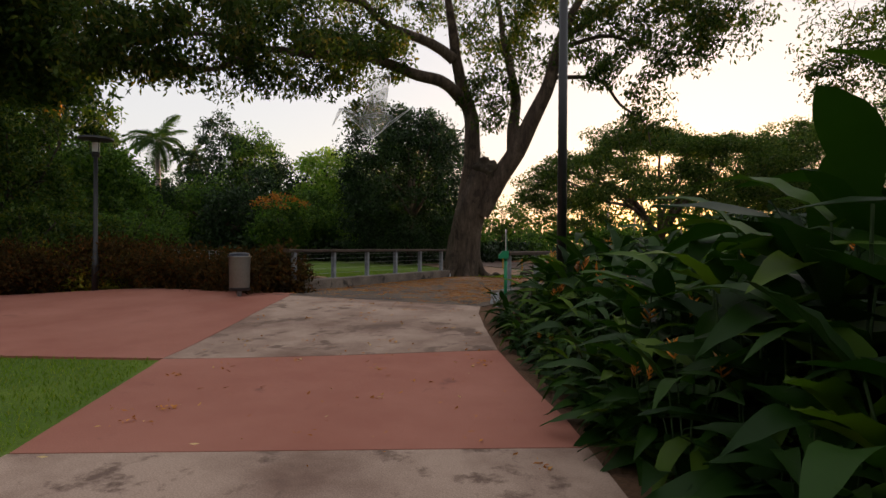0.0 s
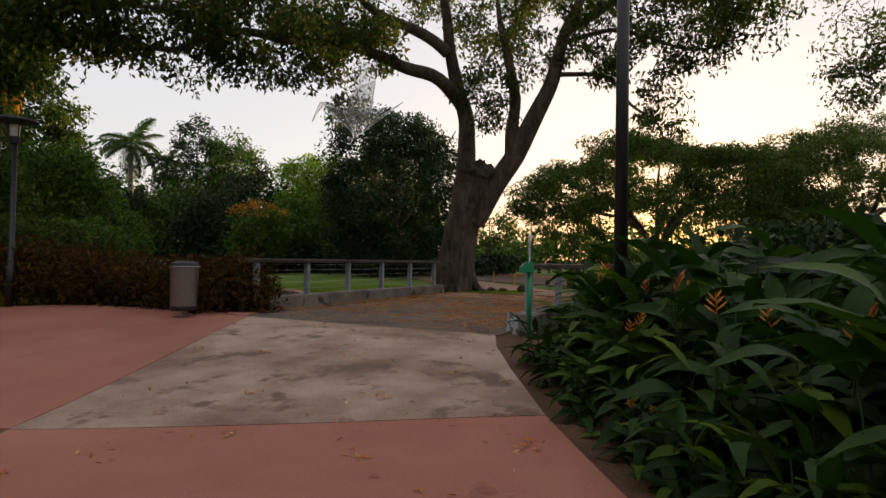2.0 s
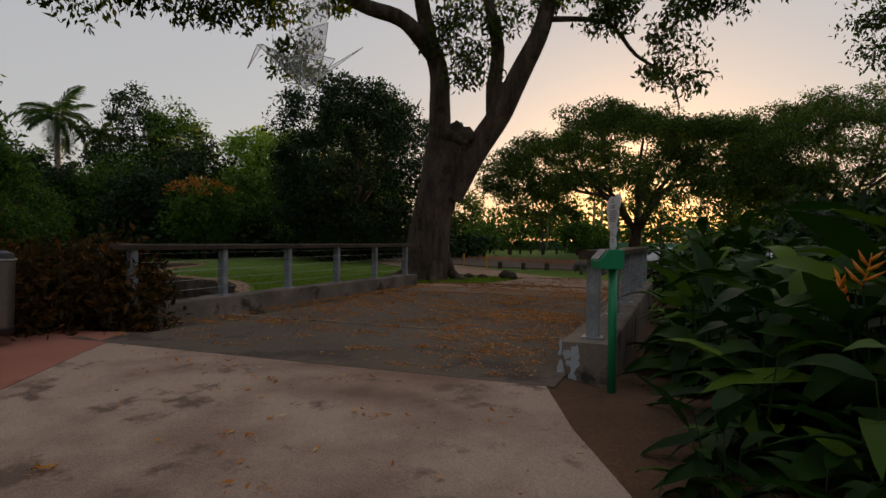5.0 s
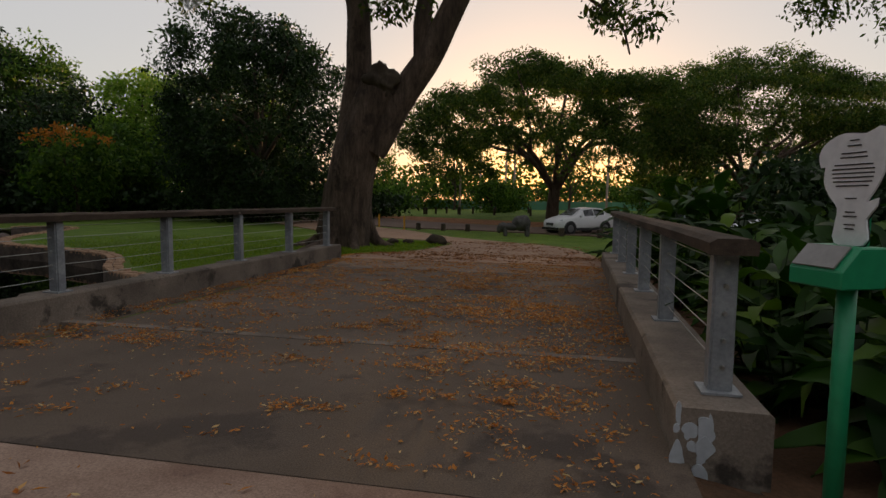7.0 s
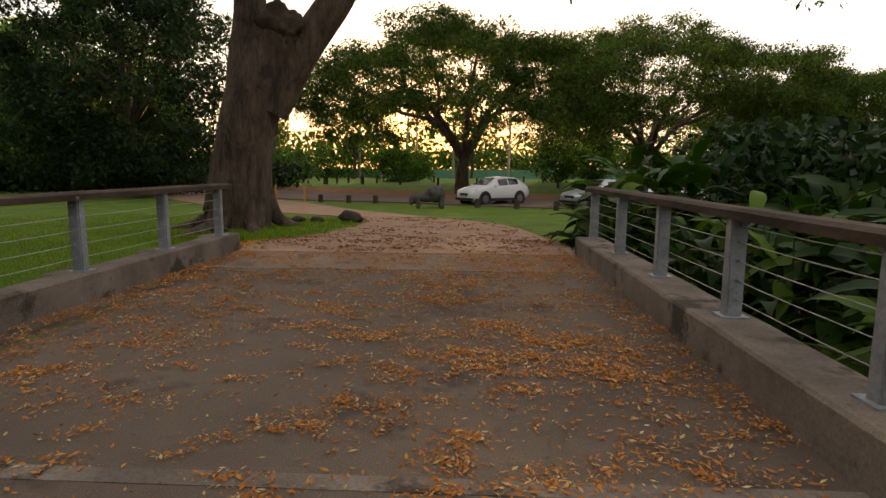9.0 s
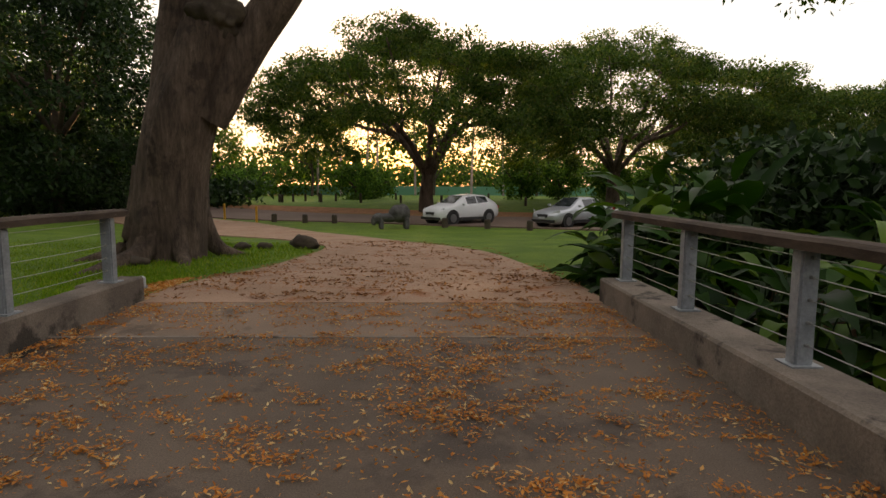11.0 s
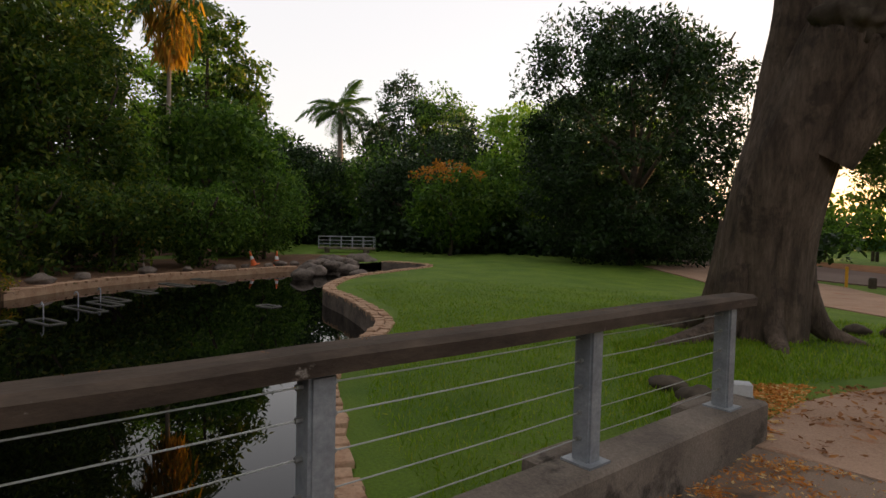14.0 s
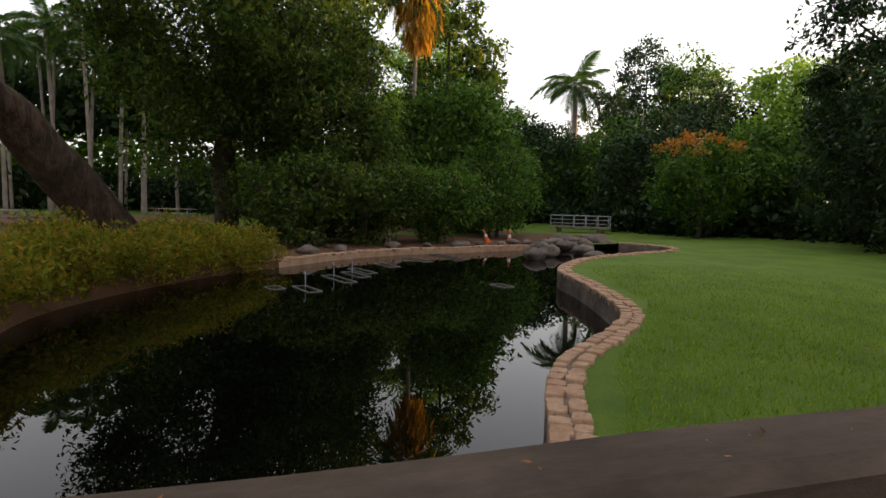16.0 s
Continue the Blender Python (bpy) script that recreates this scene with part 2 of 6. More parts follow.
# ---- geometry helpers ----
class Geo:
    """Vertices and faces gathered for one mesh."""

    def __init__(self):
        self.v, self.f = [], []

    def tube(self, pts, radii, sides=8, cap=True):
        pts = [Vector(p) for p in pts]
        base = len(self.v)
        up = Vector((0.31, 0.17, 0.93)).normalized()
        for i, p in enumerate(pts):
            d = (pts[min(i + 1, len(pts) - 1)] - pts[max(i - 1, 0)]).normalized()
            a = d.cross(up if abs(d.dot(up)) < 0.95 else Vector((1, 0, 0))).normalized()
            b = d.cross(a)
            r = radii[i] if isinstance(radii, (list, tuple)) else radii
            for k in range(sides):
                w = 2 * math.pi * k / sides
                self.v.append(p + (a * math.cos(w) + b * math.sin(w)) * r)
        for i in range(len(pts) - 1):
            for k in range(sides):
                q = base + i * sides
                self.f.append((q + k, q + (k + 1) % sides, q + sides + (k + 1) % sides, q + sides + k))
        if cap:
            self.f.append(tuple(base + k for k in reversed(range(sides))))
            self.f.append(tuple(base + (len(pts) - 1) * sides + k for k in range(sides)))
        return self

    def bark(self, pts, radii, sides=40):
        """A trunk with furrows that run along it and an uneven girth."""
        line = curve(pts, 0.12)
        base, n, m = len(self.v), len(line), len(pts)
        for i, p in enumerate(line):
            d = (line[min(i + 2, n - 1)] - line[max(i - 2, 0)]).normalized()
            a = d.cross(Vector((0, 1, 0.2))).normalized()
            b = d.cross(a)
            s = i / (n - 1) * (m - 1)
            k = min(m - 2, int(s))
            r = radii[k] + (radii[k + 1] - radii[k]) * (s - k)
            for j in range(sides):
                w = 2 * math.pi * j / sides
                q = Vector((math.cos(w), math.sin(w), 0))
                ridge = noise.noise(Vector((q.x * 4.5, q.y * 4.5, i * 0.05))) * 0.07 + noise.noise(Vector((q.x * 11, q.y * 11, i * 0.11))) * 0.035
                swell = noise.noise(Vector((q.x * 1.1, q.y * 1.1, i * 0.06 + 7))) * 0.12
                self.v.append(p + (a * q.x + b * q.y) * r * (1 + ridge + swell))
        for i in range(n - 1):
            for j in range(sides):
                t = base + i * sides
                self.f.append((t + j, t + (j + 1) % sides, t + sides + (j + 1) % sides, t + sides + j))
        self.f.append(tuple(base + (n - 1) * sides + j for j in range(sides)))
        return self

    def box(self, x0, y0, z0, x1, y1, z1, m=None):
        b = len(self.v)
        for z in (z0, z1):
            for x, y in ((x0, y0), (x1, y0), (x1, y1), (x0, y1)):
                p = Vector((x, y, z))
                self.v.append(m @ p if m else p)
        for q in ((3, 2, 1, 0), (4, 5, 6, 7), (0, 1, 5, 4), (1, 2, 6, 5), (2, 3, 7, 6), (3, 0, 4, 7)):
            self.f.append(tuple(b + i for i in q))
        return self

    def loft(self, rings, cap=True, closed=True):
        b, n = len(self.v), len(rings[0])
        for r in rings:
            self.v.extend(Vector(p) for p in r)
        for i in range(len(rings) - 1):
            for k in range(n if closed else n - 1):
                q = b + i * n
                self.f.append((q + k, q + (k + 1) % n, q + n + (k + 1) % n, q + n + k))
        if cap:
            self.f.append(tuple(b + k for k in reversed(range(n))))
            self.f.append(tuple(b + (len(rings) - 1) * n + k for k in range(n)))
        return self

    def mesh(self, name, material, smooth=False, bevel=0.0, seg=1):
        me = bpy.data.meshes.new(name)
        me.from_pydata([tuple(p) for p in self.v], [], self.f)
        if bevel:
            bm = bmesh.new()
            bm.from_mesh(me)
            bmesh.ops.remove_doubles(bm, verts=bm.verts, dist=0.0005)
            bmesh.ops.recalc_face_normals(bm, faces=bm.faces)
            es = [e for e in bm.edges if len(e.link_faces) == 2 and e.calc_face_angle(0) > 0.5]
            bmesh.ops.bevel(bm, geom=es, offset=bevel, segments=seg, affect="EDGES", clamp_overlap=True)
            bm.to_mesh(me)
            bm.free()
        me.materials.append(material)
        if smooth:
            me.polygons.foreach_set("use_smooth", [True] * len(me.polygons))
        return me


def part(name, geo, material, parent=None, label="", smooth=False, bevel=0.0, seg=1):
    """One mesh object, under a thing when a parent is given."""
    me = geo if isinstance(geo, bpy.types.Mesh) else geo.mesh(name, material, smooth, bevel, seg)
    ob = new(name, me)
    if parent:
        ob.parent = parent
    if label:
        ob["label"] = label
    return ob


def thing(name, label, category, at=(0, 0, 0), rz=0.0, group="", kind=""):
    ob = new(name)
    ob.empty_display_size = 0.2
    ob.matrix_basis = pose(*at, 0, 0, rz)
    return tagged(ob, label, category, group, kind)


def curve(pts, step=0.5, closed=False):
    """Points along a smooth line through pts."""
    p = [Vector(q) for q in pts]
    n, out = len(p), []
    for i in range(n if closed else n - 1):
        a, b, c, d = (p[(i - 1) % n], p[i], p[(i + 1) % n], p[(i + 2) % n]) if closed else (p[max(i - 1, 0)], p[i], p[i + 1], p[min(i + 2, n - 1)])
        k = max(1, int((c - b).length / step))
        for j in range(k):
            t = j / k
            out.append(0.5 * (2 * b + (c - a) * t + (2 * a - 5 * b + 4 * c - d) * t * t + (3 * b - a - 3 * c + d) * t ** 3))
    if not closed:
        out.append(p[-1])
    return out


def inside(px, py, poly):
    q = np.asarray([(p[0], p[1]) for p in poly])
    x0, y0, x1, y1 = q[:, 0], q[:, 1], np.roll(q[:, 0], -1), np.roll(q[:, 1], -1)
    px, py = np.asarray(px)[:, None], np.asarray(py)[:, None]
    cross = ((y0 > py) != (y1 > py)) & (px < (x1 - x0) * (py - y0) / np.where(y1 == y0, 1e-9, y1 - y0) + x0)
    return cross.sum(1) % 2 == 1


def sheet(poly, zfun, step, holes=(), extra=(), skirt=0.0):
    """A ground sheet over a polygon, with holes, shaped by zfun."""
    from mathutils.geometry import delaunay_2d_cdt
    pts, edges = [], []
    for loop in (poly, *holes):
        b, dense = len(pts), []
        for i, p in enumerate(loop):
            q = loop[(i + 1) % len(loop)]
            k = max(1, int(math.dist(p[:2], q[:2]) / step))
            dense += [Vector((p[0] + (q[0] - p[0]) * j / k, p[1] + (q[1] - p[1]) * j / k)) for j in range(k)]
        pts += dense
        edges += [(b + i, b + (i + 1) % len(dense)) for i in range(len(dense))]
    nb = len(pts)
    xs, ys = [p[0] for p in poly], [p[1] for p in poly]
    gx, gy = np.meshgrid(np.arange(min(xs), max(xs), step), np.arange(min(ys), max(ys), step))
    gx, gy = gx.ravel() + 0.013, gy.ravel() + 0.017
    if len(extra):
        e = np.asarray(extra)
        gx, gy = np.concatenate([gx, e[:, 0]]), np.concatenate([gy, e[:, 1]])
    ok = inside(gx, gy, poly)
    for h in holes:
        ok &= ~inside(gx, gy, h)
    pts += [Vector((float(a), float(b))) for a, b in zip(gx[ok], gy[ok])]
    v, _, f, *_ = delaunay_2d_cdt(pts, edges, [], 0, 1e-4)
    cx = np.array([sum(v[i].x for i in t) / 3 for t in f])
    cy = np.array([sum(v[i].y for i in t) / 3 for t in f])
    ok = inside(cx, cy, poly)
    for h in holes:
        ok &= ~inside(cx, cy, h)
    g = Geo()
    g.v = [Vector((p.x, p.y, zfun(p.x, p.y))) for p in v]
    g.f = [tuple(t) for t, k in zip(f, ok) if k]
    if skirt:
        count = {}
        for t in g.f:
            for a, b in zip(t, t[1:] + t[:1]):
                count[(a, b)] = 1
        for (a, b) in list(count):
            if (b, a) not in count:
                n = len(g.v)
                g.v += [g.v[a] - Vector((0, 0, skirt)), g.v[b] - Vector((0, 0, skirt))]
                g.f.append((b, a, n, n + 1))
    return g


def leaf_mesh(name, pts, size, material, rng, aspect=0.42, droop=0.25, vary=0.4):
    """Many small folded leaves, one at each of the points."""
    n = len(pts)
    d = rng.normal(size=(n, 3))
    d[:, 2] -= droop * 2
    d /= np.linalg.norm(d, axis=1)[:, None]
    r = rng.normal(size=(n, 3))
    s = np.cross(d, r)
    s /= np.linalg.norm(s, axis=1)[:, None] + 1e-9
    u = np.cross(d, s)
    ln = (size * (1 + vary * rng.uniform(-1, 1, n)))[:, None]
    w = ln * aspect * 0.5
    a = pts
    tip = pts + d * ln
    mid = pts + d * ln * 0.45
    v = np.stack([a, mid + s * w + u * w * 0.35, tip, mid - s * w + u * w * 0.35], 1).reshape(-1, 3)
    me = bpy.data.meshes.new(name)
    me.vertices.add(4 * n)
    me.vertices.foreach_set("co", v.astype(np.float32).ravel())
    i = np.arange(n)[:, None] * 4
    idx = np.concatenate([i, i + 1, i + 2, i, i + 2, i + 3], 1).astype(np.int32).ravel()
    me.loops.add(6 * n)
    me.loops.foreach_set("vertex_index", idx)
    me.polygons.add(2 * n)
    me.polygons.foreach_set("loop_start", np.arange(2 * n, dtype=np.int32) * 3)
    me.update(calc_edges=True)
    me.materials.append(material)
    return me


def clumps(rng, centre, radii, count, shell=0.55, flat=None, gap=0.0):
    """Centres of leaf clumps in an uneven ellipsoid, denser outside."""
    out = []
    while len(out) < count:
        p = rng.normal(size=3)
        p /= np.linalg.norm(p)
        if flat is not None and p[2] < flat:
            continue
        r = rng.uniform(shell ** 3, 1) ** (1 / 3)
        q = np.array(p) * r
        k = 0.82 + 0.3 * noise.noise(Vector((p[0] * 1.7 + centre[0], p[1] * 1.7 + centre[1], p[2] * 1.7)))
        out.append(np.array(centre) + q * np.array(radii) * k)
    return np.array(out)


def scatter(rng, cs, per, spread, flat=0.6):
    """Leaf points round the clump centres."""
    k = np.repeat(np.arange(len(cs)), per)
    sc = (spread * rng.uniform(0.6, 1.3, len(cs)))[k][:, None]
    d = rng.normal(size=(len(k), 3))
    d *= (rng.uniform(0, 1, len(k)) ** 0.45 * 1.15 / (np.linalg.norm(d, axis=1) + 1e-9))[:, None]
    return cs[k] + d * sc * np.array([1, 1, flat])


def grow(limbs, targets, rng, r_tip=0.012, grade=0.011, sides=5, sag=0.12, rmax=0.5):
    """Limbs given as (points, r0, r1), and twigs that reach from them to the targets. Returns the limb and twig geometry."""
    nodes, rad, big, small = [], [], Geo(), Geo()
    for pts, r0, r1 in limbs:
        c = curve(pts, 0.35)
        n = len(c)
        rr = [r0 + (r1 - r0) * (i / max(1, n - 1)) ** 0.8 for i in range(n)]
        wob = [p + Vector((noise.noise(p * 0.45), noise.noise(p * 0.45 + Vector((9, 0, 0))), noise.noise(p * 0.45 + Vector((0, 9, 0))))) * min(0.16, 0.9 * r) for p, r in zip(c, rr)]
        if r0 > 0.38:
            big.bark(wob, rr)
        else:
            big.tube(wob, rr, 8)
        nodes += [tuple(p) for p in wob]
        rad += rr
    arr, rad = np.array(nodes), np.array(rad)
    if len(targets):
        d0 = np.array([np.min(np.linalg.norm(arr - t, axis=1)) for t in targets])
        for t in np.asarray(targets)[np.argsort(d0)]:
            d = np.linalg.norm(arr - t, axis=1) + 0.6 * np.maximum(0, arr[:, 2] - t[2])
            j = int(np.argmin(d))
            a, b = Vector(arr[j]), Vector(t)
            ln = (b - a).length
            if ln < 0.15:
                continue
            m = (a + b) / 2 + Vector((rng.normal() * 0.1, rng.normal() * 0.1, sag + rng.normal() * 0.05)) * ln
            r0 = min(rad[j] * 0.7, r_tip + grade * ln)
            k = max(3, int(ln / 0.5))
            ps = [a * (1 - s) ** 2 + m * 2 * s * (1 - s) + b * s * s for s in [i / k for i in range(k + 1)]]
            rr = [r0 + (r_tip - r0) * i / k for i in range(k + 1)]
            small.tube(ps, rr, sides, False)
            arr = np.vstack([arr, np.array([tuple(p) for p in ps[1:]])])
            rad = np.concatenate([rad, rr[1:]])
    return big, small


# ---- the lie of the land ----
def smooth(a, b, x):
    t = min(1.0, max(0.0, (x - a) / (b - a)))
    return t * t * (3 - 2 * t)


def level(x, y):
    """Height of the paved surfaces and of the ground beside them."""
    if y < 10.3:
        up = 0.30 * smooth(4.5, 10.0, y) * smooth(-19.0, -13.0, x) * (1 - smooth(-3.2, 0.0, x))
    elif y < 18.3:
        up = 0.30 * smooth(-9.7, -9.4, x) * (1 - smooth(-4.2, -3.9, x)) + 0.2 * smooth(-4.2, -3.9, x) * (1 - smooth(10.3, 12.5, y)) * (1 - smooth(-3.2, 0.0, x))
    else:
        up = 0.30 * (1 - smooth(18.3, 24.0, y)) * smooth(-11.5, -9.2, x) * (1 - smooth(-4.4, -3.0, x))
    side = smooth(-26.0, -15.0, x)
    return up + side * (-0.4 * smooth(25.0, 37.0, y) + 0.7 * smooth(49.0, 56.0, y)) + (1 - side) * 0.1 * smooth(40, 60, y)


def ground_z(x, y):
    d = (-14.3 * (x + 29.6) - 6.7 * (y - 22.0)) / 15.8          # metres west of the far pond edge
    return level(x, y) - 0.03 - 0.2 * smooth(-1.5, 0.3, d) * (1 - smooth(8.0, 14.0, d))


WATER_Z = -0.42
POND_NORTH = curve([(-9.2, 15.4), (-11.2, 15.9), (-12.46, 16.53), (-13.74, 17.16), (-14.57, 17.81), (-15.42, 18.81), (-16.5, 19.85), (-17.88, 20.46), (-19.89, 21.11), (-21.79, 21.58), (-23.52, 22.77), (-25.21, 24.62), (-26.4, 26.9), (-28.0, 29.9), (-29.7, 30.5), (-31.4, 29.8)], 0.4)
POND_WEST = curve([(-33.0, 29.2), (-32.6, 27.0), (-31.6, 23.8), (-30.75, 21.57), (-29.94, 19.1), (-28.36, 16.83), (-26.32, 14.9)], 0.4)
POND_SOUTH = curve([(-26.3, 14.85), (-24.5, 13.2), (-22.0, 11.7), (-19.5, 10.9), (-16.0, 11.2), (-12.5, 11.6), (-9.2, 11.4)], 0.5)
POND = [(p[0], p[1]) for p in POND_NORTH + POND_WEST + POND_SOUTH]
POND = [Vector((*p, 0)) for p in POND]
BED = [(1.3, -0.4), (0.35, 1.8), (-0.42, 3.26), (-1.32, 4.82), (-2.73, 6.84), (-3.44, 8.0), (-4.0, 9.05), (-4.4, 10.0), (-4.3, 10.4), (-4.1, 18.6), (-3.9, 20.6), (-1.5, 21.5), (3, 20), (5, 10), (6, 2), (4, -2)]


def lawn_z(x, y):
    return ground_z(x, y) - (0.2 if inside([x], [y], BED)[0] else 0.0)


near = [(x, y) for x in np.arange(-16, 4, 0.7) for y in np.arange(-4, 28, 0.7)]
ground = part("ground", sheet([(-400, -60), (400, -60), (400, 400), (-400, 400)], lawn_z, 20.0, [POND], near + [(x, y) for x in np.arange(-60, 40, 3.0) for y in np.arange(-20, 80, 3.0)]), M_GRASS, smooth=True)
tagged(ground, "mown green lawn with worn patches", "lawn", kind="structure")
g = Geo()
g.v = [Vector((p.x, p.y, WATER_Z)) for p in [Vector((-45, 8, 0)), Vector((-8.9, 8, 0)), Vector((-8.9, 36, 0)), Vector((-45, 36, 0))]]
g.f = [(0, 1, 2, 3)]
water = tagged(part("pond_water", g, M_WATER), "still black pond water mirroring the trees", "pond", kind="structure")


def band(line, offset, z0, z1, closed=False):
    """A wall of that width along a line, on its left when offset is positive."""
    rings = []
    n = len(line)
    for i, p in enumerate(line):
        d = line[min(i + 1, n - 1)] - line[max(i - 1, 0)]
        nn = Vector((-d.y, d.x, 0)).normalized() * offset
        q = p + nn
        rings.append([(p.x, p.y, z0), (p.x, p.y, z1), (q.x, q.y, z1), (q.x, q.y, z0)])
    return Geo().loft(rings)


# pond walls: rendered stone below, coping above
pond_wall = tagged(part("pond_wall", band([Vector((p.x, p.y, 0)) for p in POND_NORTH], -0.3, -1.2, -0.02), M_ROCK), "dark wet stone wall round the pond", "wall", kind="structure")
bank_wall = tagged(part("pond_wall_west", band([Vector((p.x, p.y, 0)) for p in POND_WEST], -0.3, -1.2, -0.25), M_STONE), "low stone retaining wall along the pond bank", "wall", kind="structure")
south_bank = tagged(part("bank_south", band([Vector((p.x, p.y, 0)) for p in POND_SOUTH], -0.6, -1.2, -0.06), M_SOIL), "earth bank below the hedge", "bank", kind="structure")

# ---- paving ----
strip = part("concrete_strip", sheet([(3.0, -6.0), (-0.2, 2.8), (-0.98, 4.2), (-4.33, 2.2), (-0.6, -5.0)], lambda x, y: level(x, y), 0.6, skirt=0.32), M_CONC)
tagged(strip, "pale weathered concrete path slab", "path", kind="structure")
red = part("red_path", sheet([(-4.335, 2.215), (-0.98, 4.215), (-1.33, 4.82), (-2.74, 6.82), (-6.3, 4.76)], level, 0.5, skirt=0.32), M_RED)
tagged(red, "red tinted concrete path slab", "path", kind="structure")
pad = part("concrete_pad", sheet([(-6.31, 4.775), (-2.75, 6.835), (-3.45, 8.0), (-4.02, 9.05), (-4.36, 9.89), (-8.9, 9.78), (-8.4, 8.9), (-7.3, 6.7)], level, 0.5, skirt=0.32), M_CONC)
tagged(pad, "stained pale concrete slab before the bridge", "path", kind="structure")
red_b = part("red_path_west", sheet([(-6.33, 4.79), (-7.32, 6.71), (-8.42, 8.91), (-8.92, 9.78), (-9.25, 10.3), (-13, 9.6), (-17, 8.4), (-22, 5.0), (-24, -2), (-14, 0.0), (-8.3, 3.88)], level, 0.6, skirt=0.32), M_RED)
tagged(red_b, "red tinted concrete path turning off beside the hedge", "path", kind="structure")

deck = part("bridge_deck", sheet([(-9.5, 9.78), (-4.3, 9.9), (-4.3, 16.9), (-9.52, 16.9)], level, 0.5, skirt=0.35), M_DECK)
tagged(deck, "dark asphalt bridge deck", "bridge deck", kind="structure")
approach = part("approach_slab", sheet([(-9.52, 16.905), (-4.3, 16.905), (-4.3, 18.35), (-9.6, 18.35)], level, 0.5, skirt=0.35), M_APPROACH)
tagged(approach, "brown worn slab between the bridge deck and the gravel", "path", kind="structure")
gravel = part("gravel_path", sheet([(p.x, p.y) for p in curve([(-9.6, 18.36), (-9.78, 20.1), (-9.55, 22.1), (-9.2, 24.5), (-8.95, 26.8), (-9.7, 28.9), (-11.6, 31.6), (-15.0, 34.6), (-19.0, 37.5), (-24, 41)], 1)] + [(-24, 46.0), (-19.5, 44.9)] + [(p.x, p.y) for p in curve([(-15.6, 42.6), (-13.2, 39.4), (-11.1, 36.5), (-9.2, 34.2), (-6.9, 29.6), (-5.0, 26.2), (-4.3, 23.2), (-4.2, 20.4), (-4.3, 18.36)], 1)], lambda x, y: level(x, y) + 0.005, 0.7, skirt=0.1), M_GRAVEL)
tagged(gravel, "tan gravel path strewn with orange leaves", "path", kind="structure")
road = part("road", sheet([(60, 20), (30, 27.5), (12, 34.2), (5, 36.6), (-1.7, 39.3), (-5.5, 40.8), (-11.4, 43.5), (-14.8, 44.3), (-19.5, 45.1), (-24, 46.2), (-34, 50), (-60, 66), (-60, 76), (-36, 60), (-22, 52.5), (-8, 49.5), (8, 48.0), (24, 44), (60, 30)], lambda x, y: level(x, y) + 0.035, 1.5, skirt=0.15), M_ROAD)
verge = part("leaf_verge", sheet([(60, 30.2), (24, 44.1), (8, 48.1), (-8, 49.6), (-22, 52.6), (-23, 54.4), (-8, 52.0), (8, 50.6), (24, 46.5), (60, 32.5)], lambda x, y: level(x, y) + 0.025, 1.0, skirt=0.15), M_VERGE)
tagged(verge, "orange-brown leaf litter along the road verge", "leaf litter", kind="structure")
tagged(road, "grey-brown asphalt road with leaf litter along its edge", "road", kind="structure")

# ---- bridge: kerbs, posts, timber rails, cables ----
DECK_Z, KERB_Z, RAIL_Z = 0.30, 0.56, 1.31


def bridge_rail(name, x_in, x_out, x_post, ys, y0, y1, label):
    top = thing(name, label, "railing", (x_post, y0, KERB_Z))
    inv = Vector((x_post, y0, KERB_Z))
    side = 1 if x_out > x_in else -1
    for y in ys:
        g = Geo().box(x_post - 0.055 - inv.x, y - 0.05 - inv.y, 0, x_post + 0.055 - inv.x, y + 0.05 - inv.y, RAIL_Z - 0.075 - inv.z)
        p = part("post", g, M_STEEL, top, "galvanised steel post", bevel=0.012, seg=2)
        part("base_plate", Geo().box(-0.09, y - 0.085 - inv.y, 0, 0.09, y + 0.085 - inv.y, 0.012), M_STEEL, p)
        for z in (0.13, 0.26, 0.39, 0.52, 0.63):
            for dz in (-0.0,):
                part("bolt", Geo().tube([(-0.0, y - 0.075 - inv.y, z), (0, y + 0.075 - inv.y, z)], 0.011, 6), M_CABLE, p)
    n = int((y1 - y0) / 0.25)
    rings = []
    for i in range(n + 1):
        y = y0 + (y1 - y0) * i / n
        w = 0.012 * noise.noise(Vector((x_post, y * 1.3, 0)))
        h = 0.008 * noise.noise(Vector((x_post, y * 1.7, 5)))
        a = 0.095 + 0.006 * noise.noise(Vector((3, y * 3, x_post)))
        x, z = w, RAIL_Z - inv.z + h
        rings.append([(x - a, y - inv.y, z - 0.075), (x - a - 0.006, y - inv.y, z - 0.02), (x - a + 0.03, y - inv.y, z), (x + a - 0.03, y - inv.y, z), (x + a + 0.006, y - inv.y, z - 0.02), (x + a, y - inv.y, z - 0.075)])
    part("handrail", Geo().loft(rings), M_TIMBER, top, "weathered grey-brown timber handrail")
    for z in (0.13, 0.26, 0.39, 0.52, 0.63):
        ps = []
        for a, b in zip(ys, ys[1:]):
            for s in (0, 0.25, 0.5, 0.75):
                ps.append((0, a + (b - a) * s - inv.y, z - 0.006 * math.sin(math.pi * s)))
        ps.append((0, ys[-1] - inv.y, z))
        part("cable", Geo().tube(ps, 0.0034, 5), M_CABLE, top)
    return top


